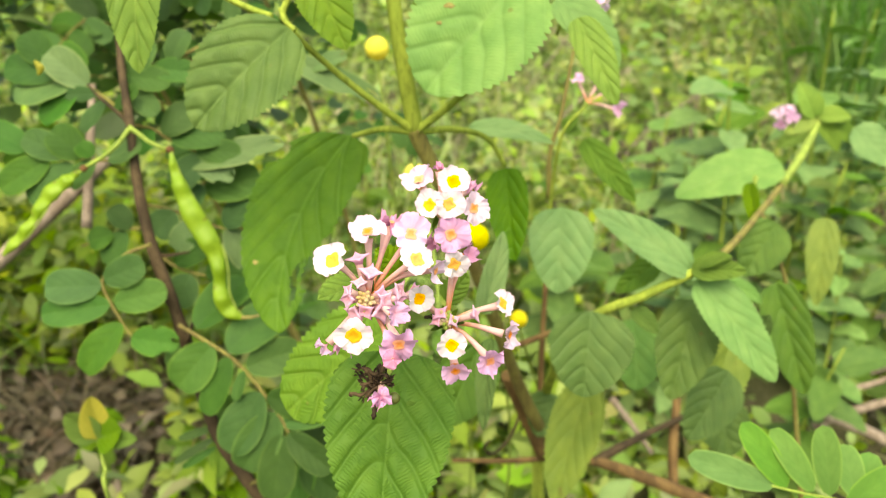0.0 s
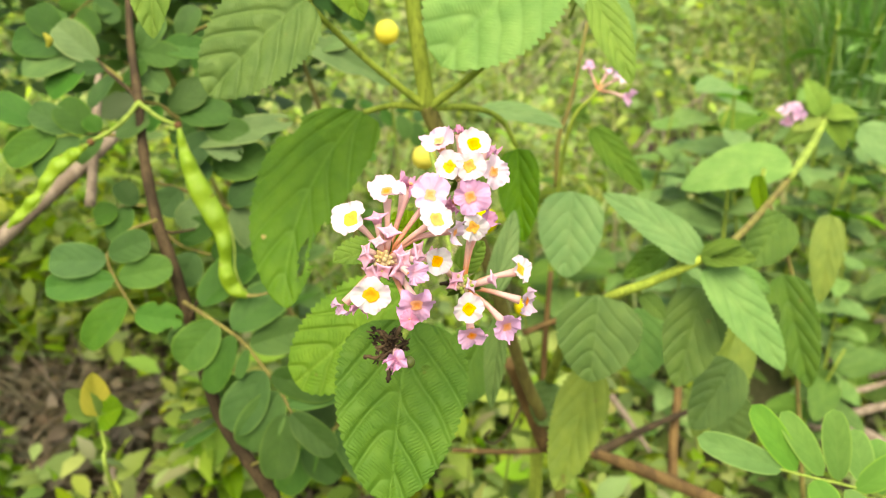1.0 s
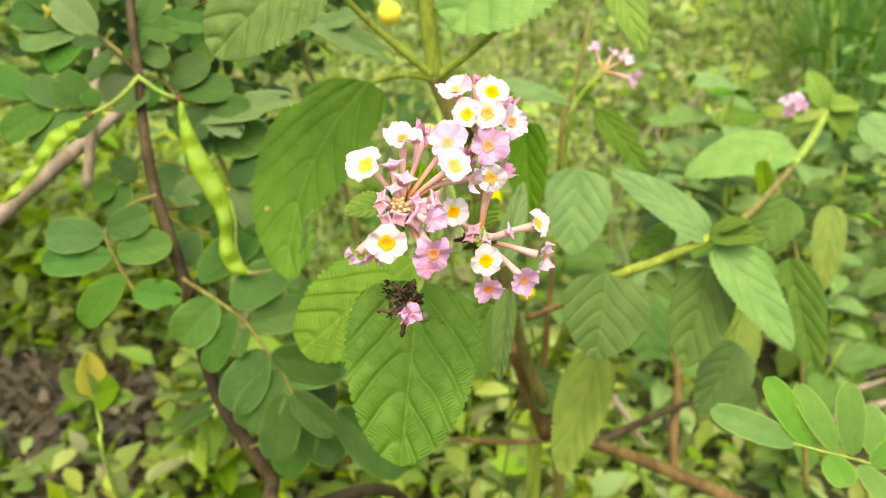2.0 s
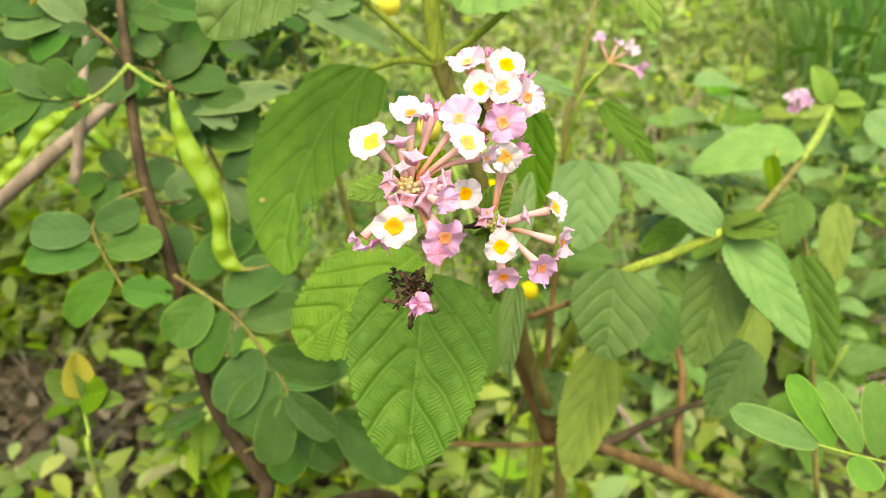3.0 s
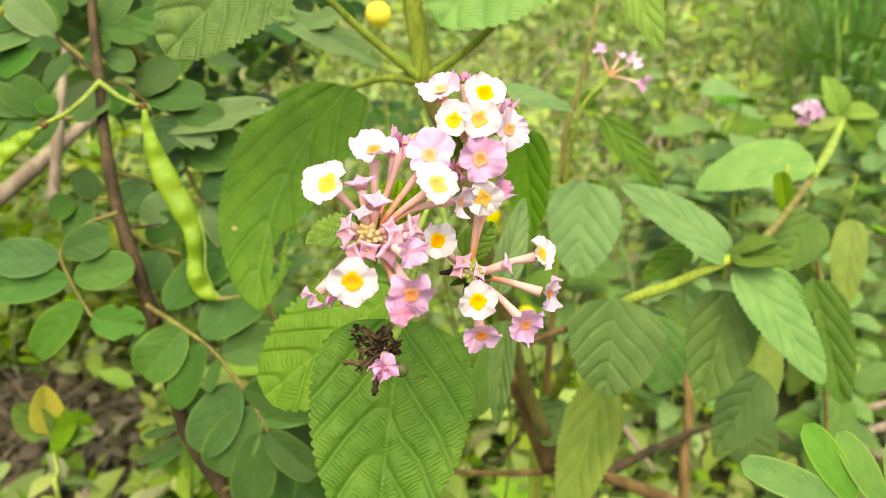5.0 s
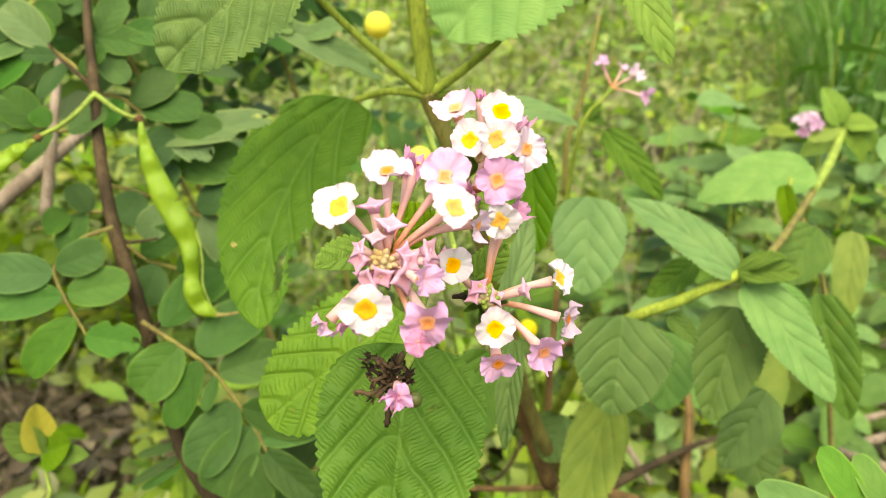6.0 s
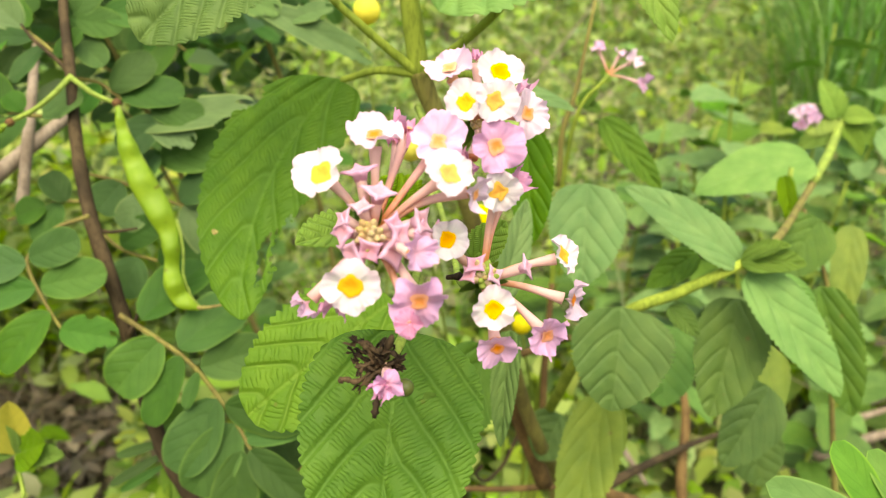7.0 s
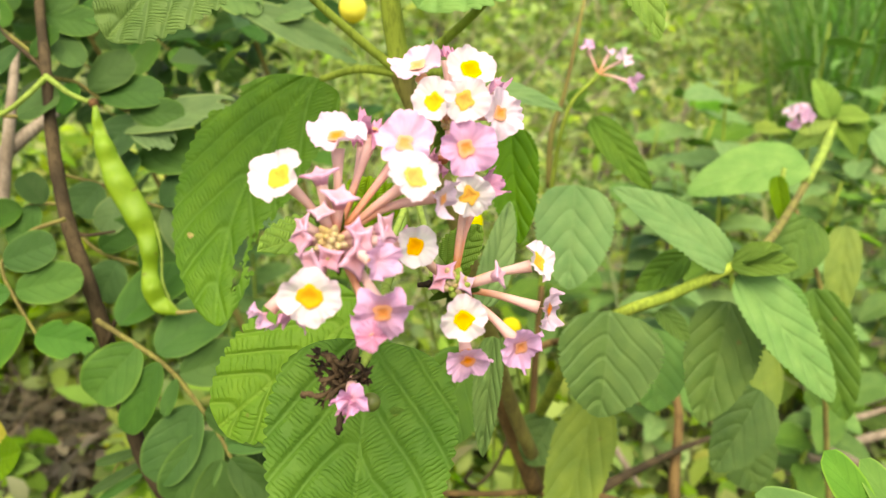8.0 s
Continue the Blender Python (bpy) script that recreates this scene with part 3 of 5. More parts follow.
lantana_leaf(lantana, (-0.0149, 0.2087, 0.5677), (-0.0180, 0.1674, 0.5337), 0.0385, facing(0.05, 0.25, 1), rows=190, cols=22, teeth=24, arch=0.14, fold=0.10, quilt=0.0011, tooth=0.03, heel=0.26, point=0.56, label="bright green toothed leaf with deep veins")
lantana_leaf(lantana, (-0.0175, 0.2473, 0.5560), (-0.0555, 0.2270, 0.5314), 0.0345, facing(-0.1, 0.35, 1), LANTANA_LIGHT, rows=72, cols=12, arch=0.05, fold=0.06, heel=0.3, point=0.5, label="yellow-green toothed leaf")
torn = lantana_leaf(lantana, (-0.0402, 0.3319, 0.6002), (-0.0698, 0.2912, 0.5246), 0.042, facing(-0.15, 0.1, 1), LANTANA_DARK, rows=110, cols=18, teeth=22, tooth=0.04, quilt=0.0012, arch=-0.06, fold=-0.10, bend=0.11, skew=0.22, heel=0.26, point=0.55,
                    bites=((0.66, -0.9, 0.22), (0.72, -0.5, 0.13), (0.80, -0.62, 0.11), (0.52, -1.0, 0.10), (0.16, 0.98, 0.12)), label="dark green leaf, torn, with a pale brown spot")
blemish(torn, (-0.0807, 0.3069, 0.5504), (-0.21, -0.8, 0.56), 0.0022, 1)
lantana_leaf(lantana, (-0.0572, 0.2996, 0.6515), (-0.0892, 0.2721, 0.6234), 0.0365, facing(0.0, 0.15, 1), rows=80, cols=14, arch=0.12, fold=0.10, quilt=0.0012, tooth=0.05, heel=0.36, point=0.6, label="rounded mid-green toothed leaf")
broad = lantana_leaf(lantana, (0.0315, 0.3163, 0.6684), (-0.0067, 0.2885, 0.6325), 0.050, facing(0.1, 0.5, 1), LANTANA_PALE, rows=72, cols=12, arch=0.1, fold=0.2, quilt=0.0011, heel=0.4, point=0.6, label="broad pale green toothed leaf")
blemish(broad, (0.0023, 0.3064, 0.6583), (0.1, -0.99, 0.1), 0.0020, 2)
blemish(broad, (-0.0013, 0.3028, 0.6526), (0.01, -1.0, 0.0), 0.0012, 3)
lantana_leaf(lantana, (0.0535, 0.3218, 0.6518), (0.0683, 0.3016, 0.6228), 0.0150, facing(-0.1, 0.5, 1), LANTANA_YOUNG, rows=60, cols=8, arch=0.1, fold=0.15, label="bright yellow-green hanging leaf")
lantana_leaf(lantana, (0.0469, 0.3376, 0.6574), (0.0742, 0.3208, 0.6356), 0.024, facing(0.1, 0.6, 0.8), LANTANA_PALE, arch=0.2, fold=0.1)
lantana_leaf(lantana, (-0.1145, 0.3101, 0.6789), (-0.1077, 0.2763, 0.6418), 0.019, facing(0.1, 0.2, 1), LANTANA_LIGHT, arch=0.1, fold=0.2)
lantana_leaf(lantana, (-0.0516, 0.3186, 0.6733), (-0.0361, 0.2898, 0.6471), 0.021, facing(-0.1, 0.3, 1), LANTANA_LIGHT, arch=0.1, fold=0.2)
stem(lantana, [(-0.0650, 0.3063, 0.6542), (-0.0765, 0.3112, 0.6576), (-0.0981, 0.3158, 0.6674), (-0.1145, 0.3101, 0.6789)], [0.0014, 0.0012, 0.001], STEM_GREEN, "leaf_stalk")
stem(lantana, [(-0.0554, 0.3117, 0.6658), (-0.0605, 0.3057, 0.6553), (-0.0557, 0.3020, 0.6497)], [0.0016, 0.0012, 0.001], STEM_GREEN, "leaf_stalk")
lantana_leaf(lantana, (0.0287, 0.3421, 0.5819), (0.0311, 0.3153, 0.5480), 0.019, facing(-0.3, 0.1, 1), LANTANA_DARK, arch=0.1, fold=0.25)
lantana_leaf(lantana, (0.0170, 0.2874, 0.5355), (0.0257, 0.2974, 0.5688), 0.011, facing(0.2, 0.0, 1), LANTANA_PALE, arch=0.1, fold=0.3, label="narrow pale green leaf")
lantana_leaf(lantana, (-0.0221, 0.2022, 0.5941), (-0.0337, 0.1895, 0.5977), 0.0105, facing(-0.2, 0.5, 1), LANTANA_YOUNG, rows=60, cols=10, teeth=9, tooth=0.10, quilt=0.0005, arch=0.1, fold=0.25, label="small jagged young leaf")
lantana_leaf(lantana, (-0.0110, 0.2005, 0.5975), (-0.0184, 0.2013, 0.6064), 0.0105, facing(0.1, 0.4, 1), LANTANA_YOUNG, rows=60, cols=10, teeth=9, tooth=0.10, quilt=0.0005, arch=0.1, fold=0.2)
lantana_leaf(lantana, (0.0006, 0.2064, 0.5866), (0.0072, 0.2072, 0.5953), 0.008, facing(0.1, 0.4, 1), LANTANA_YOUNG, rows=36, cols=8, teeth=9, arch=0.1, fold=0.2)
lantana_leaf(lantana, (0.0195, 0.2747, 0.5320), (0.0153, 0.2467, 0.5074), 0.009, facing(-0.3, 0.0, 1), LANTANA, arch=0.05, fold=0.4, label="narrow drooping green leaf")
lantana_leaf(lantana, (0.0163, 0.3074, 0.5074), (0.0014, 0.2838, 0.4804), 0.028, facing(0.3, 0.1, 1), LANTANA_DARK, arch=0.05, fold=0.2)


# ---- flower heads ----
def flower_head(shrub, points, label):
    COUNT[0] += 1
    return part("flower_head", tube_mesh(points, [0.0011, 0.0009, 0.0008, 0.0011, 0.0016], 8, 9), STALK, shrub, label)


C1 = Vector((-0.0192, 0.1763, 0.6037))
head = flower_head(lantana, [(-0.0053, 0.2775, 0.5852), (-0.0119, 0.2314, 0.5810), (-0.0174, 0.1981, 0.5924), C1], "round cluster of pink and white florets")
F = floret
F(head, C1, (-0.0277, 0.1761, 0.6149), 0.0046, facing(-0.45, 0.35, 1), "white", 200)
F(head, C1, (-0.0193, 0.1823, 0.6200), 0.0048, facing(-0.1, 0.75, 0.75), "blush", 30, cup=0.15)
F(head, C1, (-0.0135, 0.1897, 0.6194), 0.0030, facing(0.2, 0.8, 0.4), "deep", 70, crumple=0.7)
F(head, C1, (-0.0157, 0.1902, 0.6180), 0.0022, facing(-0.3, 0.6, 0.6), "deep", 20, crumple=0.8, eye=False)
F(head, C1, (-0.0082, 0.1839, 0.6187), 0.0050, facing(0.05, 0.3, 1), "pink", 60, lobes=5)
F(head, C1, (-0.0066, 0.1743, 0.6160), 0.0042, facing(0.35, 0.35, 1), "white", 120)
F(head, C1, (-0.0017, 0.1762, 0.6118), 0.0032, facing(0.9, -0.3, 0.5), "blush", 80, crumple=0.35)
F(head, C1, (-0.0220, 0.1658, 0.5989), 0.0047, facing(-0.1, -0.25, 1), "white", 45)
F(head, C1, (-0.0300, 0.1690, 0.5939), 0.0028, facing(-0.8, -0.7, 0.3), "pink", 10, crumple=0.4)
F(head, C1, (-0.0252, 0.1699, 0.5934), 0.0025, facing(-0.2, -0.8, 0.5), "deep", 40, crumple=0.7, eye=False)
F(head, C1, (-0.0108, 0.1649, 0.5969), 0.0049, facing(0.25, -0.55, 1), "pink", 250, crumple=0.35, cup=-0.1, lobes=5)
F(head, C1, (-0.0124, 0.1628, 0.5941), 0.0024, facing(-0.2, 0.1, 0.8), "deep", 150, crumple=0.5, eye=False)
F(head, C1, (-0.0113, 0.1656, 0.6055), 0.0030, facing(0.6, 0.1, 0.8), "pink", 15, crumple=0.7, eye=False)
F(head, C1, (-0.0059, 0.1790, 0.6023), 0.0037, facing(0.45, -0.1, 1), "white", 0)
for x, y, r, sp in ((567, 308, 0.0024, 10), (606, 348, 0.0025, 50), (540, 428, 0.0023, 20), (556, 466, 0.0021, 70), (592, 462, 0.0022, 33),
                    (640, 462, 0.0028, 5), (640, 410, 0.0019, 60), (690, 402, 0.0024, 25), (540, 402, 0.0018, 80), (650, 430, 0.0022, 40), (575, 378, 0.0018, 15), (690, 425, 0.0020, 65)):
    d = Vector((x - 592, 430 - y)) / 120
    at = C1 + facing(1, 0, 0) * d.x * 0.0105 + facing(0, 1, 0) * d.y * 0.0105 + B1 * (0.0075 - 0.003 * d.length)
    star_bud(head, C1 + B1 * 0.001, at, r, facing(d.x * 1.6, d.y * 1.6, 0.8), STAR_PINK, sp)
for i in range(16):
    a, rr = i * 2.4, 0.0004 + 0.00052 * math.sqrt(i) * 1.2
    bud(head, C1 + facing(math.cos(a), 0, 0) * 0 + facing(1, 0, 0) * rr * math.cos(a) + facing(0, 1, 0) * rr * math.sin(a) + B1 * (0.0080 - rr * 0.5), facing(math.cos(a) * rr * 300, math.sin(a) * rr * 300, 1), 0.00075, 0.005)
for i in range(7):
    a = i * 0.9 + 0.4
    m, ln = lay(C1 - B1 * 0.001, C1 + facing(math.cos(a), math.sin(a), 0.35) * 0.0055, facing(math.cos(a) * -0.3, math.sin(a) * -0.3, 1))
    part("bract", leaf_mesh(ln, 0.0018, rows=8, cols=3, teeth=1, tooth=0, quilt=0, seed=i), LANTANA_LIGHT, head, "narrow green bract", m)

C2 = Vector((-0.0008, 0.1989, 0.6177))
head = flower_head(lantana, [(-0.0122, 0.3150, 0.5947), (-0.0055, 0.2595, 0.5939), (-0.0015, 0.2217, 0.6076), C2], "upper cluster of white and pink florets")
F(head, C2, (-0.0065, 0.1944, 0.6295), 0.0047, facing(-0.35, 0.75, 0.8), "blush", 140, cup=0.15)
F(head, C2, (0.0026, 0.1937, 0.6292), 0.0044, facing(0.2, 0.35, 1), "white", 20)
F(head, C2, (-0.0035, 0.1889, 0.6247), 0.0038, facing(-0.35, 0.1, 1), "white", 80)
F(head, C2, (0.0017, 0.1879, 0.6251), 0.0039, facing(0.1, -0.1, 1), "white", 10)
F(head, C2, (0.0083, 0.1931, 0.6220), 0.0043, facing(0.5, 0.0, 1), "blush", 300, crumple=0.25)
F(head, C2, (0.0022, 0.1856, 0.6176), 0.0049, facing(0.15, -0.1, 1), "pink", 0, lobes=5)
F(head, C2, (0.0081, 0.2003, 0.6256), 0.0020, facing(0.4, 0.5, 0.6), "deep", 40, crumple=0.8, eye=False)
F(head, C2, (-0.0012, 0.2014, 0.6302), 0.0016, facing(-0.2, 0.8, 0.4), "deep", 0, crumple=0.7, eye=False)
F(head, C2, (-0.0024, 0.1891, 0.6135), 0.0024, facing(-0.5, -0.7, 0.5), "deep", 50, crumple=0.7, eye=False)
for i in range(9):
    a = i * 2.4
    bud(head, C2 + facing(1, 0, 0) * 0.001 * math.cos(a) + facing(0, 1, 0) * 0.001 * math.sin(a) + B1 * 0.003, facing(0.5 * math.cos(a), 0.5 * math.sin(a), 1), 0.0006, 0.004, BUD_CREAM)
for i in range(6):
    a = i * 1.05
    m, ln = lay(C2, C2 + facing(math.cos(a), math.sin(a), 0.3) * 0.0045, facing(0, 0, 1))
    part("bract", leaf_mesh(ln, 0.0016, rows=8, cols=3, teeth=1, tooth=0, quilt=0, seed=i), LANTANA_LIGHT, head, "narrow green bract", m)

C3 = Vector((0.0010, 0.1855, 0.5914))
head = flower_head(lantana, [(-0.0070, 0.3048, 0.5728), (-0.0020, 0.2494, 0.5722), (-0.0015, 0.2089, 0.5802), C3], "lower cluster of pink and white florets")
F(head, C3, (0.0022, 0.1735, 0.5917), 0.0040, facing(0.1, -0.2, 1), "white", 70)
F(head, C3, (0.0032, 0.1723, 0.5844), 0.0040, facing(0.1, -0.75, 0.9), "pink", 30, crumple=0.25)
F(head, C3, (0.0125, 0.1751, 0.5857), 0.0041, facing(0.45, -0.5, 0.9), "pink", 75, crumple=0.3)
F(head, C3, (0.0164, 0.1867, 0.5965), 0.0037, facing(0.8, 0.35, 0.75), "white", 40, crumple=0.25)
F(head, C3, (0.0181, 0.1823, 0.5893), 0.0037, facing(0.95, -0.15, 0.55), "blush", 90, crumple=0.4)
F(head, C3, (0.0032, 0.1845, 0.6094), 0.0038, facing(0.1, -0.35, 0.8), "white", 60, crumple=0.3)
F(head, C3, (0.0072, 0.1898, 0.6101), 0.0028, facing(0.6, 0.2, 0.6), "deep", 0, crumple=0.5, eye=False)
for x, y, r, D in ((888, 482, 0.0019, .206), (782, 478, 0.0020, .207), (770, 500, 0.0016, .207), (822, 500, 0.0018, .206), (700, 410, 0.0022, .206)):
    d = Vector((x - 802, 512 - y)) / 120
    star_bud(head, C3, C3 + facing(1, 0, 0) * d.x * 0.0108 + facing(0, 1, 0) * d.y * 0.0108 + B1 * 0.006, r, facing(d.x * 1.5 + 0.1, d.y * 1.5, 0.6), STAR_PINK, x)
for i in range(16):
    a, rr = i * 2.4, 0.0007 * math.sqrt(i)
    bud(head, C3 + facing(1, 0, 0) * rr * math.cos(a) + facing(0, 1, 0) * (rr * math.sin(a) + 0.0015) + B1 * 0.0062, facing(0.6 * math.cos(a), 0.3 + 0.6 * math.sin(a), 1), 0.0008, 0.005, STALK if i % 2 else BUD_CREAM)
for i in range(7):
    a = i * 0.9
    m, ln = lay(C3, C3 + facing(math.cos(a), math.sin(a), 0.3) * 0.005, facing(0, 0, 1))
    part("bract", leaf_mesh(ln, 0.0016, rows=8, cols=3, teeth=1, tooth=0, quilt=0, seed=i), LANTANA_LIGHT, head, "narrow green bract", m)
stem(lantana, [(-0.0052, 0.1956, 0.5872), (0.0001, 0.1932, 0.5890)], [0.0006, 0.0009, 0.0005], DRY, "dried_floret", "dried dark floret", steps=4, wobble=0.3)

# spent head with a last pink floret and one green fruit
C4 = Vector((-0.0175, 0.1744, 0.5795))
head = flower_head(lantana, [(-0.0096, 0.2170, 0.5857), (-0.0128, 0.1904, 0.5830), (-0.0142, 0.1786, 0.5813), C4], "spent flower head, dried black-brown")
rng = random.Random(5)
for i in range(56):
    a, e = rng.uniform(0, 6.28), rng.uniform(-0.4, 1.0)
    d = facing(math.cos(a), math.sin(a) + 0.15, e)
    ln = rng.uniform(0.0018, 0.0052) * (0.8 if e > 0.5 else 1.0)
    off = Vector((rng.uniform(-1, 1), rng.uniform(-1, 1), rng.uniform(-1, 1))) * 0.0017
    p0 = C4 + off * 0.6
    p1 = C4 + off + d * ln * 0.5 + Vector((rng.uniform(-1, 1), rng.uniform(-1, 1), rng.uniform(-1, 1))) * 0.0012
    p2 = C4 + off + d * ln * 0.75 + Vector((rng.uniform(-1, 1), rng.uniform(-1, 1), rng.uniform(-1, 1))) * 0.0016
    part("dried_floret", tube_mesh([p0, p1, p2], [0.0002, 0.0003, 0.00035, 0.0004, 0.00055, 0.0006, 0.0003], 5, 7, wobble=0.55, flat=0.5, seed=i), DRY, head, "dried black-brown floret")
    if i % 2 == 0:
        mm = Matrix.Translation(p2) @ (p2 - p1).to_track_quat("Z", "Y").to_matrix().to_4x4()
        part("dried_floret", corolla_mesh(rng.uniform(0.0006, 0.0012), 4, 0.9, 0.5, i, 0.5, 0.0), DRY, head, "dried black-brown floret", mm)
for pts in ([C4, (-0.0212, 0.1710, 0.5780), (-0.0235, 0.1707, 0.5785), (-0.0247, 0.1705, 0.5781)], [C4, (-0.0178, 0.1684, 0.5760), (-0.0182, 0.1670, 0.5730)], [C4, (-0.0199, 0.1738, 0.5830), (-0.0206, 0.1743, 0.5840)], [C4, (-0.0154, 0.1740, 0.5857)]):
    part("dried_floret", tube_mesh(pts, [0.0003, 0.0004, 0.0004, 0.0005, 0.0007, 0.0006, 0.0003], 6, 8, wobble=0.4, seed=len(pts)), DRY, head, "dried black-brown floret")
F(head, C4, (-0.0160, 0.1682, 0.5791), 0.0026, facing(0.05, -0.2, 1), "pink", 20, crumple=0.7, eye=False)
F(head, C4, (-0.0170, 0.1687, 0.5779), 0.0022, facing(-0.5, -0.5, 0.7), "deep", 60, crumple=0.8, eye=False)
bm = bmesh.new()
bmesh.ops.create_uvsphere(bm, u_segments=20, v_segments=14, radius=0.0017)
for v in bm.verts:
    v.co.z *= 0.95
part("fruit", bm, FRUIT, head, "small glossy green fruit", Matrix.Translation((-0.0130, 0.1713, 0.5766)))
m, ln = lay((-0.0097, 0.1703, 0.5755), (-0.0074, 0.1696, 0.5764), facing(0, 0.4, 1))
part("bract", leaf_mesh(ln, 0.0012, rows=8, cols=3, teeth=1, tooth=0, quilt=0), LANTANA_LIGHT, head, "narrow green bract", m)

# ---- lantana branch with a far pink head ----
branch = thing("lantana_branch", (0.10, 0.56, 0.0), "leafy lantana branch with a pink flower head", "shrub")
stem(branch, [(0.10, 0.56, -0.01), (0.085, 0.55, 0.25), (0.0655, 0.3945, 0.4338), (0.0744, 0.3471, 0.4979), (0.0974, 0.3391, 0.5161), (0.1217, 0.3397, 0.5293)], [0.005, 0.004, 0.003, 0.0026, 0.0024, 0.0022], STEM_GREEN, label="yellow-green stem", wobble=0.04)
stem(branch, [(0.1217, 0.3397, 0.5293), (0.1545, 0.3815, 0.5244), (0.2308, 0.5068, 0.5091), (0.2391, 0.5188, 0.5112)], [0.0017, 0.002, 0.0023, 0.0025], STEM_OLIVE, label="olive tan woody stem", wobble=0.05)
stem(branch, [(0.2358, 0.5140, 0.5104), (0.2732, 0.5734, 0.5100), (0.3073, 0.6300, 0.5130), (0.3204, 0.6469, 0.5255)], [0.0026, 0.0032, 0.0034, 0.0030, 0.0018], STALK, label="pale green upper stem", wobble=0.05)
stem(branch, [(0.1975, 0.4605, 0.5044), (0.1965, 0.4650, 0.5141), (0.1994, 0.4729, 0.5311)], [0.0019, 0.0024, 0.0014], STALK, label="pale green side shoot", wobble=0.05)
lantana_leaf(branch, (0.3109, 0.6399, 0.5224), (0.2971, 0.6477, 0.5510), 0.020, facing(-0.2, 0.3, 1), LANTANA_YOUNG, arch=0.2, fold=0.3)
lantana_leaf(branch, (0.3142, 0.6399, 0.5224), (0.3398, 0.6370, 0.5281), 0.018, facing(0.1, 0.6, 1), LANTANA_YOUNG, arch=0.3, fold=0.3)
lantana_leaf(branch, (0.3143, 0.6379, 0.5182), (0.3301, 0.6239, 0.4999), 0.018, facing(0.2, 0.3, 1), LANTANA_LIGHT, arch=0.2, fold=0.3)
lantana_leaf(branch, (0.3064, 0.6359, 0.5137), (0.2785, 0.6258, 0.5040), 0.018, facing(0.0, 0.5, 1), LANTANA_LIGHT, arch=0.2, fold=0.3)
lantana_leaf(branch, (0.0583, 0.3576, 0.5559), (0.0559, 0.3354, 0.5201), 0.031, facing(0.0, 0.1, 1), LANTANA_PALE_LIT, arch=0.1, fold=0.22, quilt=0.0006, label="green ovate leaf")
lantana_leaf(branch, (0.0706, 0.3274, 0.5149), (0.0672, 0.3057, 0.4802), 0.040, facing(0.1, 0.2, 1), LANTANA, arch=0.12, fold=0.25, quilt=0.0004)
lantana_leaf(branch, (0.1211, 0.3397, 0.5293), (0.0749, 0.3486, 0.5602), 0.019, facing(-0.2, 0.5, 1), LANTANA_PALE_LIT, arch=0.15)
lantana_leaf(branch, (0.1236, 0.3385, 0.5268), (0.1591, 0.3075, 0.4888), 0.024, facing(0.0, 0.4, 1), LANTANA_PALE, arch=0.12, fold=0.15, label="pale green toothed leaf seen at a slant")
lantana_leaf(branch, (0.1287, 0.3517, 0.5078), (0.1137, 0.3219, 0.4676), 0.030, facing(-0.1, 0.2, 1), LANTANA, arch=0.1, fold=0.25, quilt=0.0007)
lantana_leaf(branch, (0.2380, 0.5242, 0.5227), (0.1616, 0.5073, 0.5102), 0.037, facing(0, 0.7, 1), LANTANA_PALE, arch=0.15)
lantana_leaf(branch, (0.0816, 0.3676, 0.4472), (0.0609, 0.3309, 0.3921), 0.028, facing(-0.3, 0.0, 1), LANTANA_OLIVE, arch=-0.05, fold=0.3, label="hanging olive-yellow leaf")
lantana_leaf(branch, (0.1196, 0.3382, 0.5308), (0.1430, 0.3315, 0.5354), 0.013, facing(0, 0.5, 1), LANTANA_LIGHT, arch=0.2, fold=0.3, label="young yellow-green leaf")
lantana_leaf(branch, (0.1237, 0.3388, 0.5321), (0.1362, 0.3363, 0.5410), 0.010, facing(0, 0.8, 0.6), LANTANA_LIGHT, arch=0.2, fold=0.4)
lantana_leaf(branch, (0.1097, 0.3598, 0.5251), (0.0872, 0.3491, 0.5139), 0.013, facing(0.2, 0.5, 1), LANTANA, arch=0.1)
lantana_leaf(branch, (0.0946, 0.3411, 0.5087), (0.1060, 0.3316, 0.5000), 0.010, facing(0.2, 0.2, 1), LANTANA, arch=0.1)
lantana_leaf(branch, (0.1443, 0.3552, 0.5154), (0.1661, 0.3518, 0.5080), 0.010, facing(0.2, 0.5, 1), LANTANA_PALE, arch=0.3)
lantana_leaf(branch, (0.3022, 0.5725, 0.4608), (0.2907, 0.5344, 0.4027), 0.024, facing(-0.3, 0.1, 1), LANTANA_OLIVE, arch=0.1)
lantana_leaf(branch, (0.1604, 0.3699, 0.4521), (0.1358, 0.3456, 0.4236), 0.030, facing(0.1, 0.1, 1), LANTANA, arch=0.1)
lantana_leaf(branch, (0.2004, 0.4327, 0.5158), (0.1768, 0.4107, 0.4922), 0.028, facing(0, 0.3, 1), LANTANA, arch=0.1)
lantana_leaf(branch, (0.3061, 0.6478, 0.5274), (0.2853, 0.6302, 0.5134), 0.026, facing(0, 0.2, 1), LANTANA_OLIVE, arch=0.1)
lantana_leaf(branch, (0.3254, 0.6429, 0.5170), (0.3518, 0.6371, 0.5046), 0.022, facing(0, 0.5, 1), LANTANA_LIGHT, arch=0.2)
lantana_leaf(branch, (0.3445, 0.6411, 0.5131), (0.3773, 0.6188, 0.4890), 0.034, facing(0, 0.4, 1), LANTANA_PALE, arch=0.1)
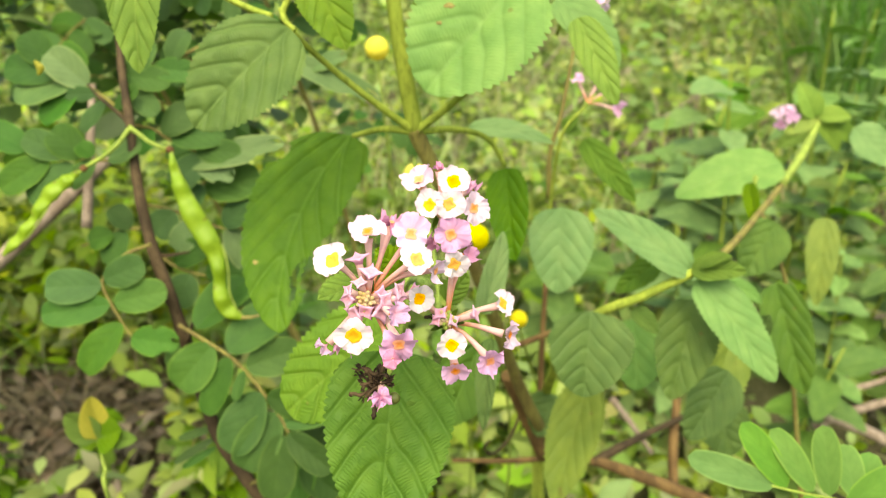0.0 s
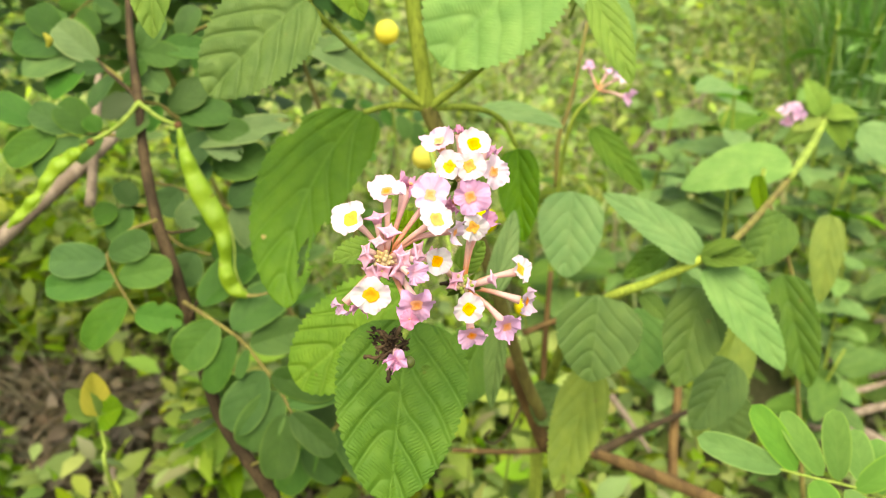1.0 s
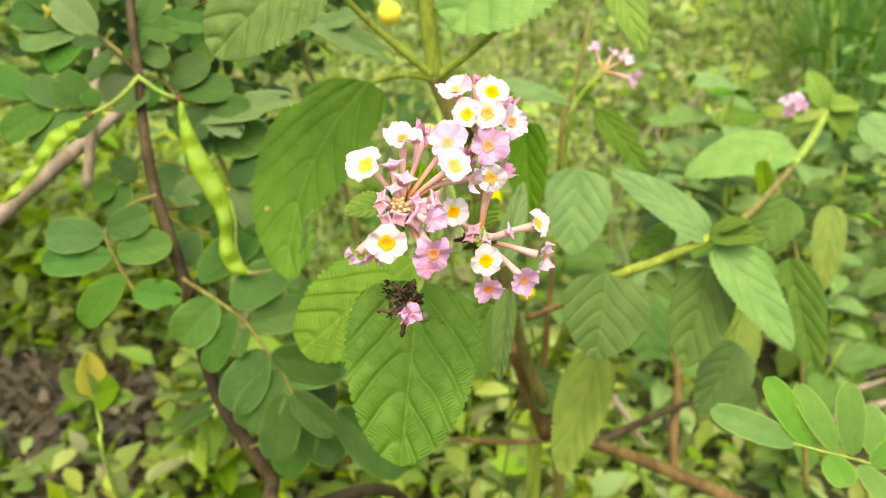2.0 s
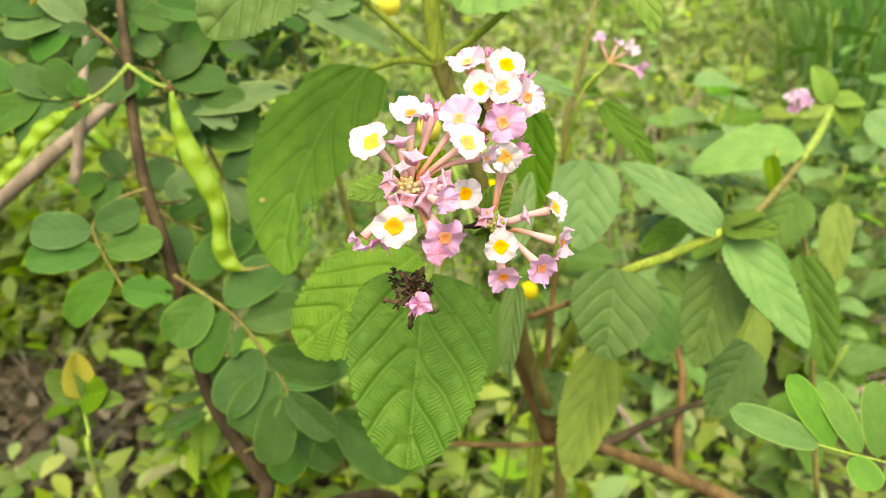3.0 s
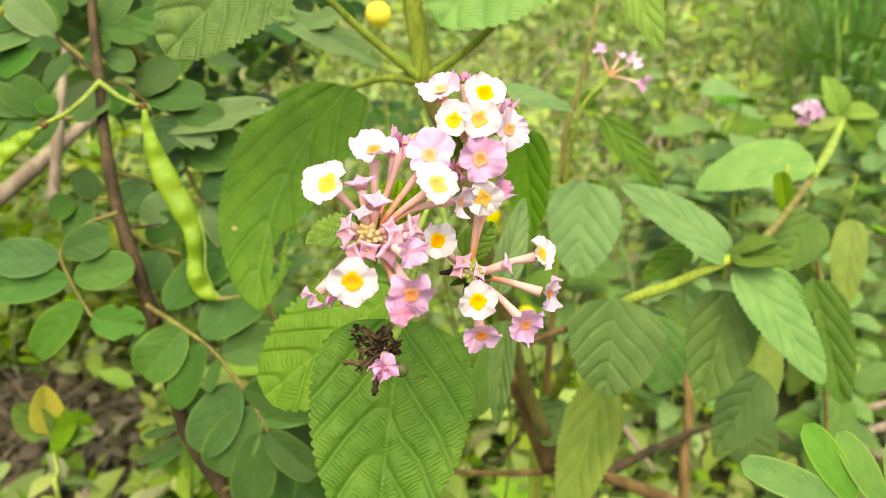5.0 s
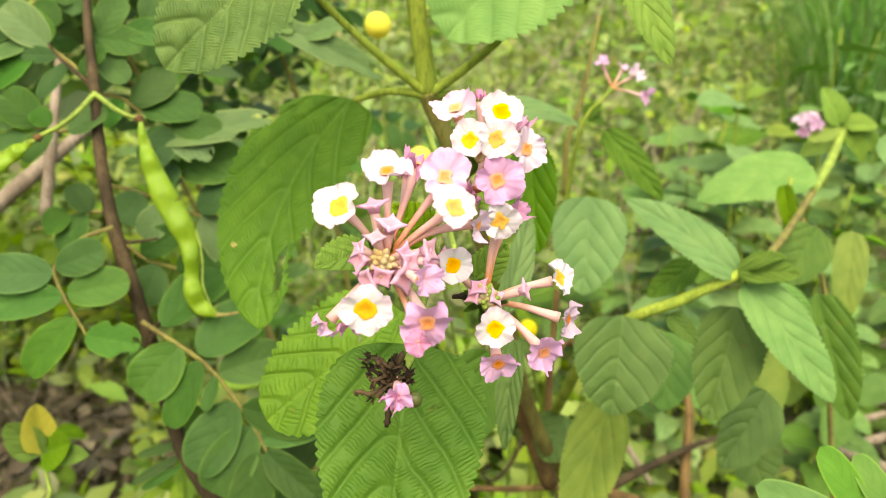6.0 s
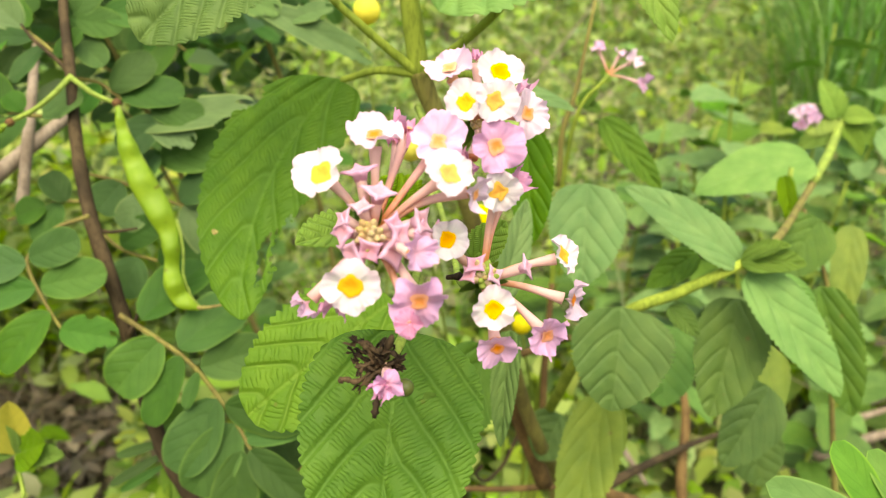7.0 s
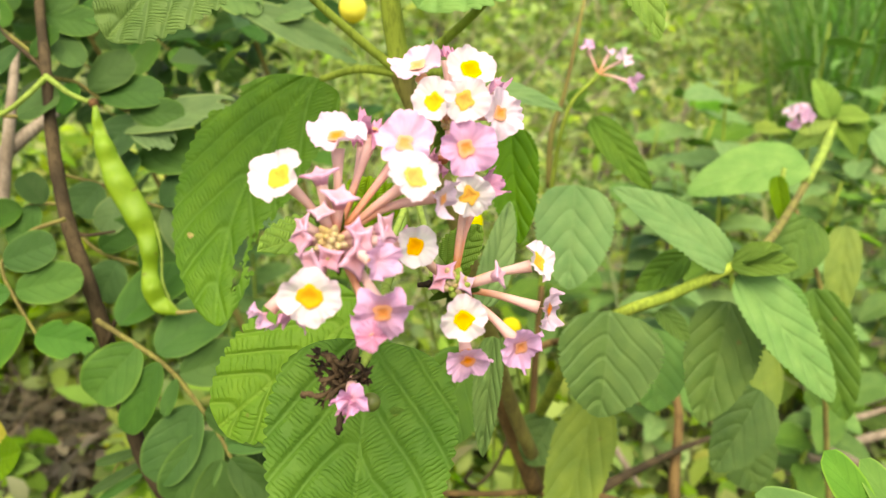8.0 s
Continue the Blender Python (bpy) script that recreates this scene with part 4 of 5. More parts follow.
lantana_leaf(branch, (0.1952, 0.4711, 0.5271), (0.1952, 0.4497, 0.5049), 0.010, facing(-0.5, 0.1, 1), LANTANA_LIGHT, arch=0.1, fold=0.4)

lantana_leaf(branch, (0.1948, 0.4086, 0.4879), (0.2077, 0.3724, 0.4337), 0.026, facing(-0.3, 0.0, 1), LANTANA, arch=0.05, fold=0.3)
lantana_leaf(branch, (0.1747, 0.4047, 0.4557), (0.1461, 0.3680, 0.4008), 0.032, facing(0.2, 0.0, 1), LANTANA_OLIVE, arch=0.05, fold=0.3)
lantana_leaf(branch, (0.1721, 0.4115, 0.3993), (0.1821, 0.3898, 0.3765), 0.034, facing(0.0, 0.2, 1), LANTANA, arch=0.1, fold=0.2)
lantana_leaf(branch, (0.1065, 0.3822, 0.4784), (0.1071, 0.3571, 0.4484), 0.034, facing(0.2, 0.1, 1), LANTANA_PALE, arch=0.1, fold=0.2)
lantana_leaf(branch, (0.1667, 0.3616, 0.4817), (0.1707, 0.3567, 0.4949), 0.012, facing(0.0, 0.4, 1), LANTANA, arch=0.1, fold=0.2)
lantana_leaf(branch, (0.0753, 0.4303, 0.3923), (0.0610, 0.4111, 0.3749), 0.030, facing(0.0, 0.2, 1), LANTANA, arch=0.1, fold=0.2)
stem(branch, [(0.1916, 0.4347, 0.5201), (0.2112, 0.4235, 0.4724), (0.2236, 0.4137, 0.4042), (0.2382, 0.3986, 0.3245)], [0.0010, 0.0013, 0.0015, 0.0018], STEM_OLIVE, label="olive tan side stem")


def far_head(shrub, points, spread, florets, seed, up=0.5):
    """A small head farther off: a few long-tubed pink florets."""
    rng = random.Random(seed)
    h = flower_head(shrub, points, "small pink flower head")
    c = Vector(points[-1])
    for i in range(florets):
        a, e = i * 2.4, (i + 0.5) / florets
        w = facing(math.cos(a) * math.sqrt(e), math.sin(a) * math.sqrt(e) + up * 0.4, 1.05 - e)
        floret(h, c, c + w * spread * rng.uniform(0.8, 1.1), rng.uniform(0.0038, 0.0052), w, rng.choice(("pink", "pink", "blush")), rng.uniform(0, 90), eye=False)
    for i in range(6):
        bud(h, c + facing(rng.uniform(-1, 1), rng.uniform(-1, 1), 1) * 0.003, facing(rng.uniform(-1, 1), 0.5, 0.6), 0.0009, 0.004, STALK)


far_head(branch, [(0.3148, 0.6448, 0.5211), (0.3025, 0.6457, 0.5182), (0.2862, 0.6448, 0.5210)], 0.010, 12, 3, 0.6)

# ---- slender lantana stalk with an open head ----
stalk = thing("lantana_stalk", (0.10, 0.62, 0.0), "slender lantana stalk with few pink florets", "shrub")
stem(stalk, [(0.10, 0.62, -0.01), (0.09, 0.62, 0.2), (0.0692, 0.4707, 0.3844), (0.0681, 0.4636, 0.4638), (0.0680, 0.4589, 0.5248), (0.0708, 0.4502, 0.5651), (0.0839, 0.4524, 0.5817)], [0.0024, 0.0022, 0.0019, 0.0016, 0.0013, 0.0010, 0.0008], STEM_GREEN, label="slender yellow-green stalk")
stem(stalk, [(0.0678, 0.4669, 0.5181), (0.0668, 0.4693, 0.5471), (0.0732, 0.4749, 0.5708), (0.0817, 0.4904, 0.6159)], [0.002, 0.0016, 0.0013, 0.001], STEM_OLIVE, label="olive brown upper stalk")
c5 = (0.0848, 0.4531, 0.5832)
h5 = flower_head(stalk, [(0.0734, 0.4516, 0.5682), (0.0794, 0.4522, 0.5766), c5], "open head of long pink florets")
for x, y, r, w in ((1040, 118, 0.0040, (-0.4, 0.7, 0.7)), (1098, 135, 0.0052, (0.5, 0.4, 0.8)), (1112, 172, 0.0050, (0.7, -0.3, 0.7)), (1075, 125, 0.0034, (0.2, 0.8, 0.5))):
    floret(h5, c5, Vector(c5) + facing(1, 0, 0) * (x - 1058) * 0.000331 + facing(0, 1, 0) * (160 - y) * 0.000331, r, facing(*w), "blush" if r > 0.005 else "pink", x, crumple=0.4, eye=False)
lantana_leaf(stalk, (0.0708, 0.4516, 0.5681), (0.0790, 0.4496, 0.5756), 0.009, facing(0, 0.5, 1), LANTANA_LIGHT, arch=0.1)
lantana_leaf(stalk, (0.0734, 0.4516, 0.5682), (0.0809, 0.4454, 0.5667), 0.008, facing(0, 0.5, 1), LANTANA_LIGHT, arch=0.1)
lantana_leaf(stalk, (0.0839, 0.4537, 0.5609), (0.1131, 0.4289, 0.5314), 0.016, facing(-0.3, 0.3, 1), LANTANA, arch=0.1)
lantana_leaf(stalk, (0.0125, 0.3984, 0.5843), (0.0560, 0.3879, 0.5854), 0.015, facing(0, 0.7, 0.8), LANTANA_PALE, arch=0.2)
far_head(stalk, [(0.0579, 0.4089, 0.6304), (0.0599, 0.3971, 0.6406), (0.0701, 0.3945, 0.6468)], 0.009, 7, 8)

# ---- woody twigs low at the back ----
twigs = thing("fallen_branch", (0.20, 0.75, 0.30), "bare brown woody branch low in the shrub", "branch")
stem(twigs, [(0.0071, 0.4755, 0.3000), (0.0501, 0.4753, 0.2996), (0.0867, 0.4762, 0.3014), (0.1191, 0.4748, 0.2985), (0.1554, 0.4614, 0.2935), (0.1947, 0.4465, 0.2852), (0.2569, 0.4180, 0.2713)], [0.0018, 0.0022, 0.0026, 0.0048, 0.0052, 0.0055], STEM_TAN, "branch", "brown woody branch", wobble=0.05)
stem(twigs, [(0.1148, 0.4748, 0.2985), (0.1496, 0.4978, 0.3004), (0.1942, 0.5293, 0.2970), (0.2326, 0.5583, 0.2882)], [0.0042, 0.003, 0.0024, 0.002], STEM_BROWN, "twig", wobble=0.05)
stem(twigs, [(0.1877, 0.4968, 0.2510), (0.1908, 0.5223, 0.2822), (0.1968, 0.5485, 0.3146), (0.1918, 0.5731, 0.3436)], [0.0045, 0.004, 0.0035, 0.002], STEM_TAN, "twig", wobble=0.05)
stem(twigs, [(0.0576, 0.4604, 0.3623), (0.0480, 0.4510, 0.3421), (0.0363, 0.4458, 0.3310), (0.0290, 0.4434, 0.3377), (0.0326, 0.4416, 0.3456)], [0.0012, 0.0011, 0.001], STEM_BROWN, "tendril", sides=7)
stem(twigs, [(0.0482, 0.4273, 0.4332), (0.0696, 0.4308, 0.4408), (0.0733, 0.4226, 0.4468)], [0.0022, 0.002, 0.0016], STEM_TAN, "twig")
stem(twigs, [(0.0670, 0.4439, 0.3743), (0.0667, 0.4517, 0.4146), (0.0682, 0.4620, 0.4604)], [0.0022, 0.002, 0.0016], STEM_TAN, "twig")
for a, b, c, r in (((0.4126, 0.7207, 0.1632), (0.4738, 0.7297, 0.1352), (0.5804, 0.7249, 0.0776), 0.0085), ((-0.3249, 0.4557, 0.4469), (-0.2488, 0.4859, 0.5115), (-0.2138, 0.5167, 0.5422), 0.0052), ((-0.2361, 0.4772, 0.4929), (-0.2342, 0.4963, 0.5340), (-0.2367, 0.5272, 0.5766), 0.0035), ((0.4512, 0.7711, 0.1058), (0.5183, 0.8184, 0.0888), (0.6501, 0.8716, 0.0846), 0.007), ((0.5304, 0.9153, 0.0601), (0.5936, 0.9226, 0.0756), (0.7117, 0.9760, 0.0719), 0.004), ((0.1932, 0.7433, 0.1645), (0.2131, 0.7326, 0.1414), (0.2398, 0.7164, 0.1068), 0.004),
                   ((0.527, 0.948, 0.131), (0.579, 0.954, 0.143), (0.650, 0.960, 0.155), 0.0035),
                   ((0.524, 0.932, 0.095), (0.588, 0.935, 0.102), (0.651, 0.941, 0.116), 0.0035),
                   ((0.508, 0.870, 0.081), (0.561, 0.874, 0.089), (0.622, 0.882, 0.107), 0.0050)):
    stick = thing("dry_stick", a, "pale dry stick lying in the undergrowth", "stick", "dry sticks")
    stem(stick, [a, b, c], [r, r * 0.9, r * 0.6], STEM_GREY, "stick", wobble=0.08)

# ---- legume shrub with pods ----
legume = thing("legume_shrub", (-0.02, 0.55, 0.0), "blue-green feather-leaved shrub with hanging green pods", "shrub")
stem(legume, [(-0.02, 0.55, -0.01), (-0.03, 0.52, 0.2), (-0.0851, 0.3293, 0.3651), (-0.0957, 0.3363, 0.3801), (-0.1066, 0.3392, 0.3980), (-0.1202, 0.3440, 0.4202), (-0.1272, 0.3481, 0.4408), (-0.1314, 0.3515, 0.4600), (-0.1388, 0.3591, 0.4882), (-0.1439, 0.3629, 0.5081), (-0.1512, 0.3709, 0.5253), (-0.1572, 0.3807, 0.5462), (-0.1610, 0.3899, 0.5660), (-0.1633, 0.3985, 0.5845), (-0.1685, 0.4116, 0.6008), (-0.1726, 0.4238, 0.6151), (-0.1790, 0.4488, 0.6449)],
     [0.0056, 0.0050, 0.0042, 0.0040, 0.0038, 0.0036, 0.0034, 0.0034, 0.0034, 0.0033, 0.0032, 0.0030, 0.0026, 0.0024, 0.0022, 0.0020, 0.0018], STEM_BROWN, label="brown woody stem", wobble=0.09, sides=12)
stem(legume, [(-0.1350, 0.3527, 0.4814), (-0.1304, 0.3579, 0.4927), (-0.1246, 0.3615, 0.5003)], [0.0012, 0.0009, 0.0005], STEM_BROWN, "twig", steps=5, sides=7, wobble=0.1)
stem(legume, [(-0.1519, 0.3728, 0.5246), (-0.1457, 0.3719, 0.5227), (-0.1331, 0.3728, 0.5245)], [0.0012, 0.0009, 0.0005], STEM_BROWN, "twig", steps=5, sides=7, wobble=0.1)
stem(legume, [(-0.1638, 0.4000, 0.5829), (-0.1685, 0.4028, 0.5889), (-0.1809, 0.4072, 0.5984), (-0.1865, 0.4100, 0.6044)], [0.0012, 0.0009, 0.0005], STEM_BROWN, "twig", steps=5, sides=7, wobble=0.1)
stem(legume, [(-0.1631, 0.3965, 0.5849), (-0.1569, 0.3921, 0.5825), (-0.1497, 0.3856, 0.5804), (-0.1427, 0.3843, 0.5777), (-0.1395, 0.3842, 0.5775)], [0.0013, 0.0011, 0.0010], STALK, "pod_stalk", "pale green stalk")
stem(legume, [(-0.1631, 0.3962, 0.5842), (-0.1661, 0.3850, 0.5792), (-0.1737, 0.3822, 0.5732), (-0.1827, 0.3802, 0.5688)], [0.0013, 0.0011, 0.0010], STALK, "pod_stalk", "pale green stalk")
stem(legume, [(-0.1400, 0.3834, 0.5782), (-0.1376, 0.3824, 0.5758)], [0.0016, 0.0021, 0.0012], RUSTY, "calyx", "rust-brown calyx", steps=4)
stem(legume, [(-0.1815, 0.3793, 0.5693), (-0.1846, 0.3784, 0.5673)], [0.0014, 0.0019, 0.0010], RUSTY, "calyx", "rust-brown calyx", steps=4)
pod(legume, [(-0.1381, 0.3816, 0.5765), (-0.1361, 0.3775, 0.5679), (-0.1321, 0.3728, 0.5577), (-0.1264, 0.3678, 0.5470), (-0.1203, 0.3636, 0.5380), (-0.1158, 0.3598, 0.5299), (-0.1135, 0.3558, 0.5213), (-0.1129, 0.3514, 0.5117), (-0.1091, 0.3476, 0.5037), (-0.1013, 0.3458, 0.4998)], 0.0090, 7, facing(0.25, 0.1, 1))
stem(legume, [(-0.1021, 0.3460, 0.5002), (-0.0966, 0.3462, 0.5006), (-0.0902, 0.3469, 0.5022), (-0.0829, 0.3484, 0.5055)], [0.0010, 0.0005, 0.0003], POD_TAIL, "pod_tail", "fine tan pod tail", sides=6)
pod(legume, [(-0.1834, 0.3776, 0.5681), (-0.1902, 0.3755, 0.5636), (-0.1991, 0.3726, 0.5573), (-0.2053, 0.3687, 0.5490), (-0.2120, 0.3645, 0.5400), (-0.2233, 0.3594, 0.5289)], 0.0076, 6, facing(-0.2, 0.3, 1))


def leaflets(rachis, material, rows, seed, bites=()):
    """Oblong leaflets laid one by one along a leaf stalk."""
    rng = random.Random(seed)
    for base, tip, width in rows:
        m, ln = lay(base, tip, facing(rng.uniform(-0.35, 0.35), rng.uniform(0.0, 0.55), 1))
        shape = leaf_mesh(ln, width, rows=30, cols=8, teeth=1, tooth=0.0, quilt=0.0001, fold=rng.uniform(0.02, 0.22), arch=rng.uniform(0.02, 0.16), wave=0.05, heel=0.5, point=0.42, seed=rng.randint(0, 999), bites=bites)
        part("leaflet", shape, material, rachis, "", m)


def leaf_stalk(points, r=0.0010):
    return part("leaf_stalk", tube_mesh(points, [r, r * 0.85, r * 0.6], 8, 7), STEM_OLIVE, legume, "thin leaf stalk")


rachis = leaf_stalk([(-0.1482, 0.3617, 0.5339), (-0.1617, 0.3593, 0.5288), (-0.1718, 0.3547, 0.5190), (-0.1717, 0.3516, 0.5123), (-0.1637, 0.3456, 0.4993), (-0.1550, 0.3401, 0.4875)], 0.0010)
leaflets(rachis, LEAFLET, (
    ((-0.1726, 0.3520, 0.5155), (-0.2005, 0.3489, 0.5160), 0.0186),
    ((-0.1683, 0.3479, 0.5068), (-0.2020, 0.3432, 0.5037), 0.0168),
    ((-0.1625, 0.3439, 0.4981), (-0.1827, 0.3311, 0.4777), 0.0174),
    ((-0.1719, 0.3531, 0.5179), (-0.1507, 0.3539, 0.5267), 0.0162),
    ((-0.1668, 0.3483, 0.5075), (-0.1397, 0.3483, 0.5146), 0.0174),
), 10)
leaflets(rachis, LEAFLET, (
    ((-0.1580, 0.3408, 0.4915), (-0.1337, 0.3368, 0.4899), 0.0162),
), 11, ((0.8, 0.95, 0.34), (0.45, -1.0, 0.2), (0.95, -0.4, 0.22)))
rachis = leaf_stalk([(-0.1341, 0.3444, 0.4969), (-0.1184, 0.3404, 0.4883), (-0.1053, 0.3367, 0.4802), (-0.0948, 0.3318, 0.4697), (-0.0842, 0.3257, 0.4568), (-0.0778, 0.3209, 0.4465)], 0.0012)
leaflets(rachis, LEAFLET, (
    ((-0.1168, 0.3394, 0.4884), (-0.1341, 0.3276, 0.4703), 0.0223),
    ((-0.1082, 0.3367, 0.4826), (-0.1198, 0.3218, 0.4578), 0.0138),
    ((-0.1007, 0.3338, 0.4765), (-0.1046, 0.3249, 0.4645), 0.0066),
    ((-0.0925, 0.3292, 0.4667), (-0.1081, 0.3138, 0.4406), 0.0229),
    ((-0.0846, 0.3249, 0.4573), (-0.1007, 0.3100, 0.4326), 0.0223),
    ((-0.0818, 0.3203, 0.4474), (-0.0849, 0.3037, 0.4190), 0.0198),
    ((-0.0787, 0.3203, 0.4475), (-0.0559, 0.3098, 0.4320), 0.0162),
), 20)
leaflets(rachis, LEAFLET, (
    ((-0.1091, 0.3380, 0.4854), (-0.0855, 0.3533, 0.5016), 0.0241),
    ((-0.0999, 0.3345, 0.4780), (-0.0725, 0.3410, 0.4848), 0.0192),
    ((-0.0894, 0.3282, 0.4644), (-0.0554, 0.3279, 0.4567), 0.0192),
    ((-0.1247, 0.3428, 0.4958), (-0.1054, 0.3739, 0.5105), 0.0241),
    ((-0.0809, 0.3221, 0.4514), (-0.0492, 0.3430, 0.4560), 0.0180),
), 21)
rachis = leaf_stalk([(-0.1680, 0.3930, 0.5678), (-0.1881, 0.3933, 0.5685), (-0.2122, 0.3951, 0.5723), (-0.2362, 0.3961, 0.5747)], 0.0010)
leaflets(rachis, LEAFLET, (
    ((-0.1882, 0.3929, 0.5700), (-0.2047, 0.3962, 0.5842), 0.0181),
    ((-0.1970, 0.3931, 0.5705), (-0.2188, 0.3946, 0.5809), 0.0156),
    ((-0.1756, 0.3922, 0.5686), (-0.1573, 0.3932, 0.5777), 0.0162),
    ((-0.1836, 0.3928, 0.5699), (-0.1896, 0.3930, 0.5773), 0.0106),
    ((-0.2170, 0.3945, 0.5734), (-0.2395, 0.3966, 0.5852), 0.0172),
), 30)
leaflets(rachis, LEAFLET, (
    ((-0.1942, 0.3915, 0.5671), (-0.2170, 0.3807, 0.5509), 0.0156),
    ((-0.2063, 0.3925, 0.5692), (-0.2308, 0.3830, 0.5560), 0.0175),
    ((-0.1823, 0.3921, 0.5684), (-0.1953, 0.3837, 0.5574), 0.0125),
), 31)
rachis = leaf_stalk([(-0.1668, 0.4080, 0.5812), (-0.1745, 0.4126, 0.5911), (-0.1886, 0.4171, 0.6007), (-0.2067, 0.4216, 0.6102), (-0.2261, 0.4260, 0.6197)], 0.0010)
leaflets(rachis, LEAFLET_PALE, (
    ((-0.1973, 0.4180, 0.6049), (-0.2286, 0.4116, 0.5984), 0.0204),
    ((-0.1895, 0.4167, 0.6021), (-0.2105, 0.4214, 0.6193), 0.0185),
), 40)
leaflets(rachis, LEAFLET, (
    ((-0.2034, 0.4197, 0.6087), (-0.2345, 0.4181, 0.6124), 0.0185),
    ((-0.2117, 0.4210, 0.6115), (-0.2216, 0.4259, 0.6289), 0.0175),
    ((-0.1954, 0.4154, 0.5994), (-0.2147, 0.4060, 0.5864), 0.0159),
), 41)
leaflets(rachis, LEAFLET, (
    ((-0.1845, 0.4149, 0.5982), (-0.2011, 0.4118, 0.5987), 0.0083),
    ((-0.1797, 0.4133, 0.5948), (-0.1929, 0.4036, 0.5813), 0.0115),
    ((-0.1754, 0.4110, 0.5900), (-0.1624, 0.4133, 0.6021), 0.0096),
), 42)
rachis = leaf_stalk([(-0.1734, 0.4243, 0.6043), (-0.1632, 0.4259, 0.6076), (-0.1480, 0.4276, 0.6114), (-0.1343, 0.4308, 0.6182)], 0.0010)
leaflets(rachis, LEAFLET, (
    ((-0.1711, 0.4239, 0.6058), (-0.1465, 0.4196, 0.6036), 0.0149),
    ((-0.1684, 0.4245, 0.6071), (-0.1576, 0.4292, 0.6243), 0.0149),
    ((-0.1574, 0.4254, 0.6090), (-0.1328, 0.4219, 0.6086), 0.0136),
    ((-0.1477, 0.4269, 0.6123), (-0.1390, 0.4313, 0.6287), 0.0142),
    ((-0.1672, 0.4200, 0.5975), (-0.1542, 0.4124, 0.5882), 0.0129),
), 50)
rachis = leaf_stalk([(-0.1706, 0.4185, 0.5799), (-0.1593, 0.4176, 0.5782), (-0.1484, 0.4147, 0.5719), (-0.1285, 0.4113, 0.5646), (-0.1087, 0.4104, 0.5625)], 0.0010)
leaflets(rachis, LEAFLET, (
    ((-0.1492, 0.4146, 0.5740), (-0.1204, 0.4127, 0.5770), 0.0177),
    ((-0.1538, 0.4155, 0.5759), (-0.1351, 0.4193, 0.5912), 0.0190),
    ((-0.1353, 0.4115, 0.5673), (-0.1101, 0.4082, 0.5674), 0.0144),
    ((-0.1311, 0.4103, 0.5648), (-0.1467, 0.4005, 0.5508), 0.0164),
    ((-0.1589, 0.4164, 0.5779), (-0.1665, 0.4081, 0.5671), 0.0118),
), 60)
leaflets(rachis, LEAFLET_PALE, (
    ((-0.1408, 0.4081, 0.5601), (-0.0872, 0.4109, 0.5732), 0.0164),
    ((-0.1352, 0.4090, 0.5621), (-0.1138, 0.4023, 0.5548), 0.0137),
), 61, ((0.8, 0.95, 0.34), (0.45, -1.0, 0.2), (0.95, -0.4, 0.22)))
rachis = leaf_stalk([(-0.1680, 0.4095, 0.5370), (-0.1509, 0.4078, 0.5334), (-0.1364, 0.4055, 0.5284), (-0.1161, 0.4026, 0.5222)], 0.0010)
leaflets(rachis, LEAFLET, (
    ((-0.1506, 0.4069, 0.5337), (-0.1603, 0.3983, 0.5225), 0.0181),
    ((-0.1448, 0.4057, 0.5312), (-0.1356, 0.4104, 0.5484), 0.0168),
    ((-0.1335, 0.4118, 0.5444), (-0.1024, 0.4123, 0.5524), 0.0221),
    ((-0.1231, 0.4034, 0.5264), (-0.1054, 0.4070, 0.5412), 0.0195),
), 70)
leaflets(rachis, LEAFLET_PALE, (
    ((-0.1217, 0.4028, 0.5251), (-0.1034, 0.3903, 0.5053), 0.0174),
    ((-0.1376, 0.4048, 0.5293), (-0.1493, 0.3951, 0.5156), 0.0154),
), 71)
rachis = leaf_stalk([(-0.1659, 0.3944, 0.5283), (-0.1757, 0.3943, 0.5280), (-0.1854, 0.3923, 0.5239), (-0.1979, 0.3904, 0.5197)], 0.0010)
leaflets(rachis, LEAFLET, (
    ((-0.1803, 0.3923, 0.5262), (-0.1928, 0.3878, 0.5237), 0.0144),
    ((-0.1739, 0.3931, 0.5279), (-0.1835, 0.3825, 0.5124), 0.0151),
    ((-0.1711, 0.3934, 0.5285), (-0.1799, 0.3958, 0.5409), 0.0131),
), 80)
rachis = leaf_stalk([(-0.1615, 0.3987, 0.5139), (-0.1504, 0.3947, 0.5053), (-0.1330, 0.3924, 0.5004), (-0.1128, 0.3907, 0.4968)], 0.0010)
leaflets(rachis, LEAFLET, (
    ((-0.1501, 0.3944, 0.5070), (-0.1317, 0.3965, 0.5187), 0.0154),
    ((-0.1414, 0.3920, 0.5019), (-0.1488, 0.3817, 0.4870), 0.0195),
    ((-0.1328, 0.3915, 0.5008), (-0.1092, 0.3927, 0.5105), 0.0195),
    ((-0.1284, 0.3909, 0.4995), (-0.1159, 0.3806, 0.4846), 0.0208),
    ((-0.1183, 0.3900, 0.4976), (-0.0974, 0.3835, 0.4908), 0.0188),
), 90)
rachis = leaf_stalk([(-0.1365, 0.3681, 0.4482), (-0.1294, 0.3706, 0.4537), (-0.1147, 0.3633, 0.4380), (-0.0999, 0.3560, 0.4224)], 0.0010)
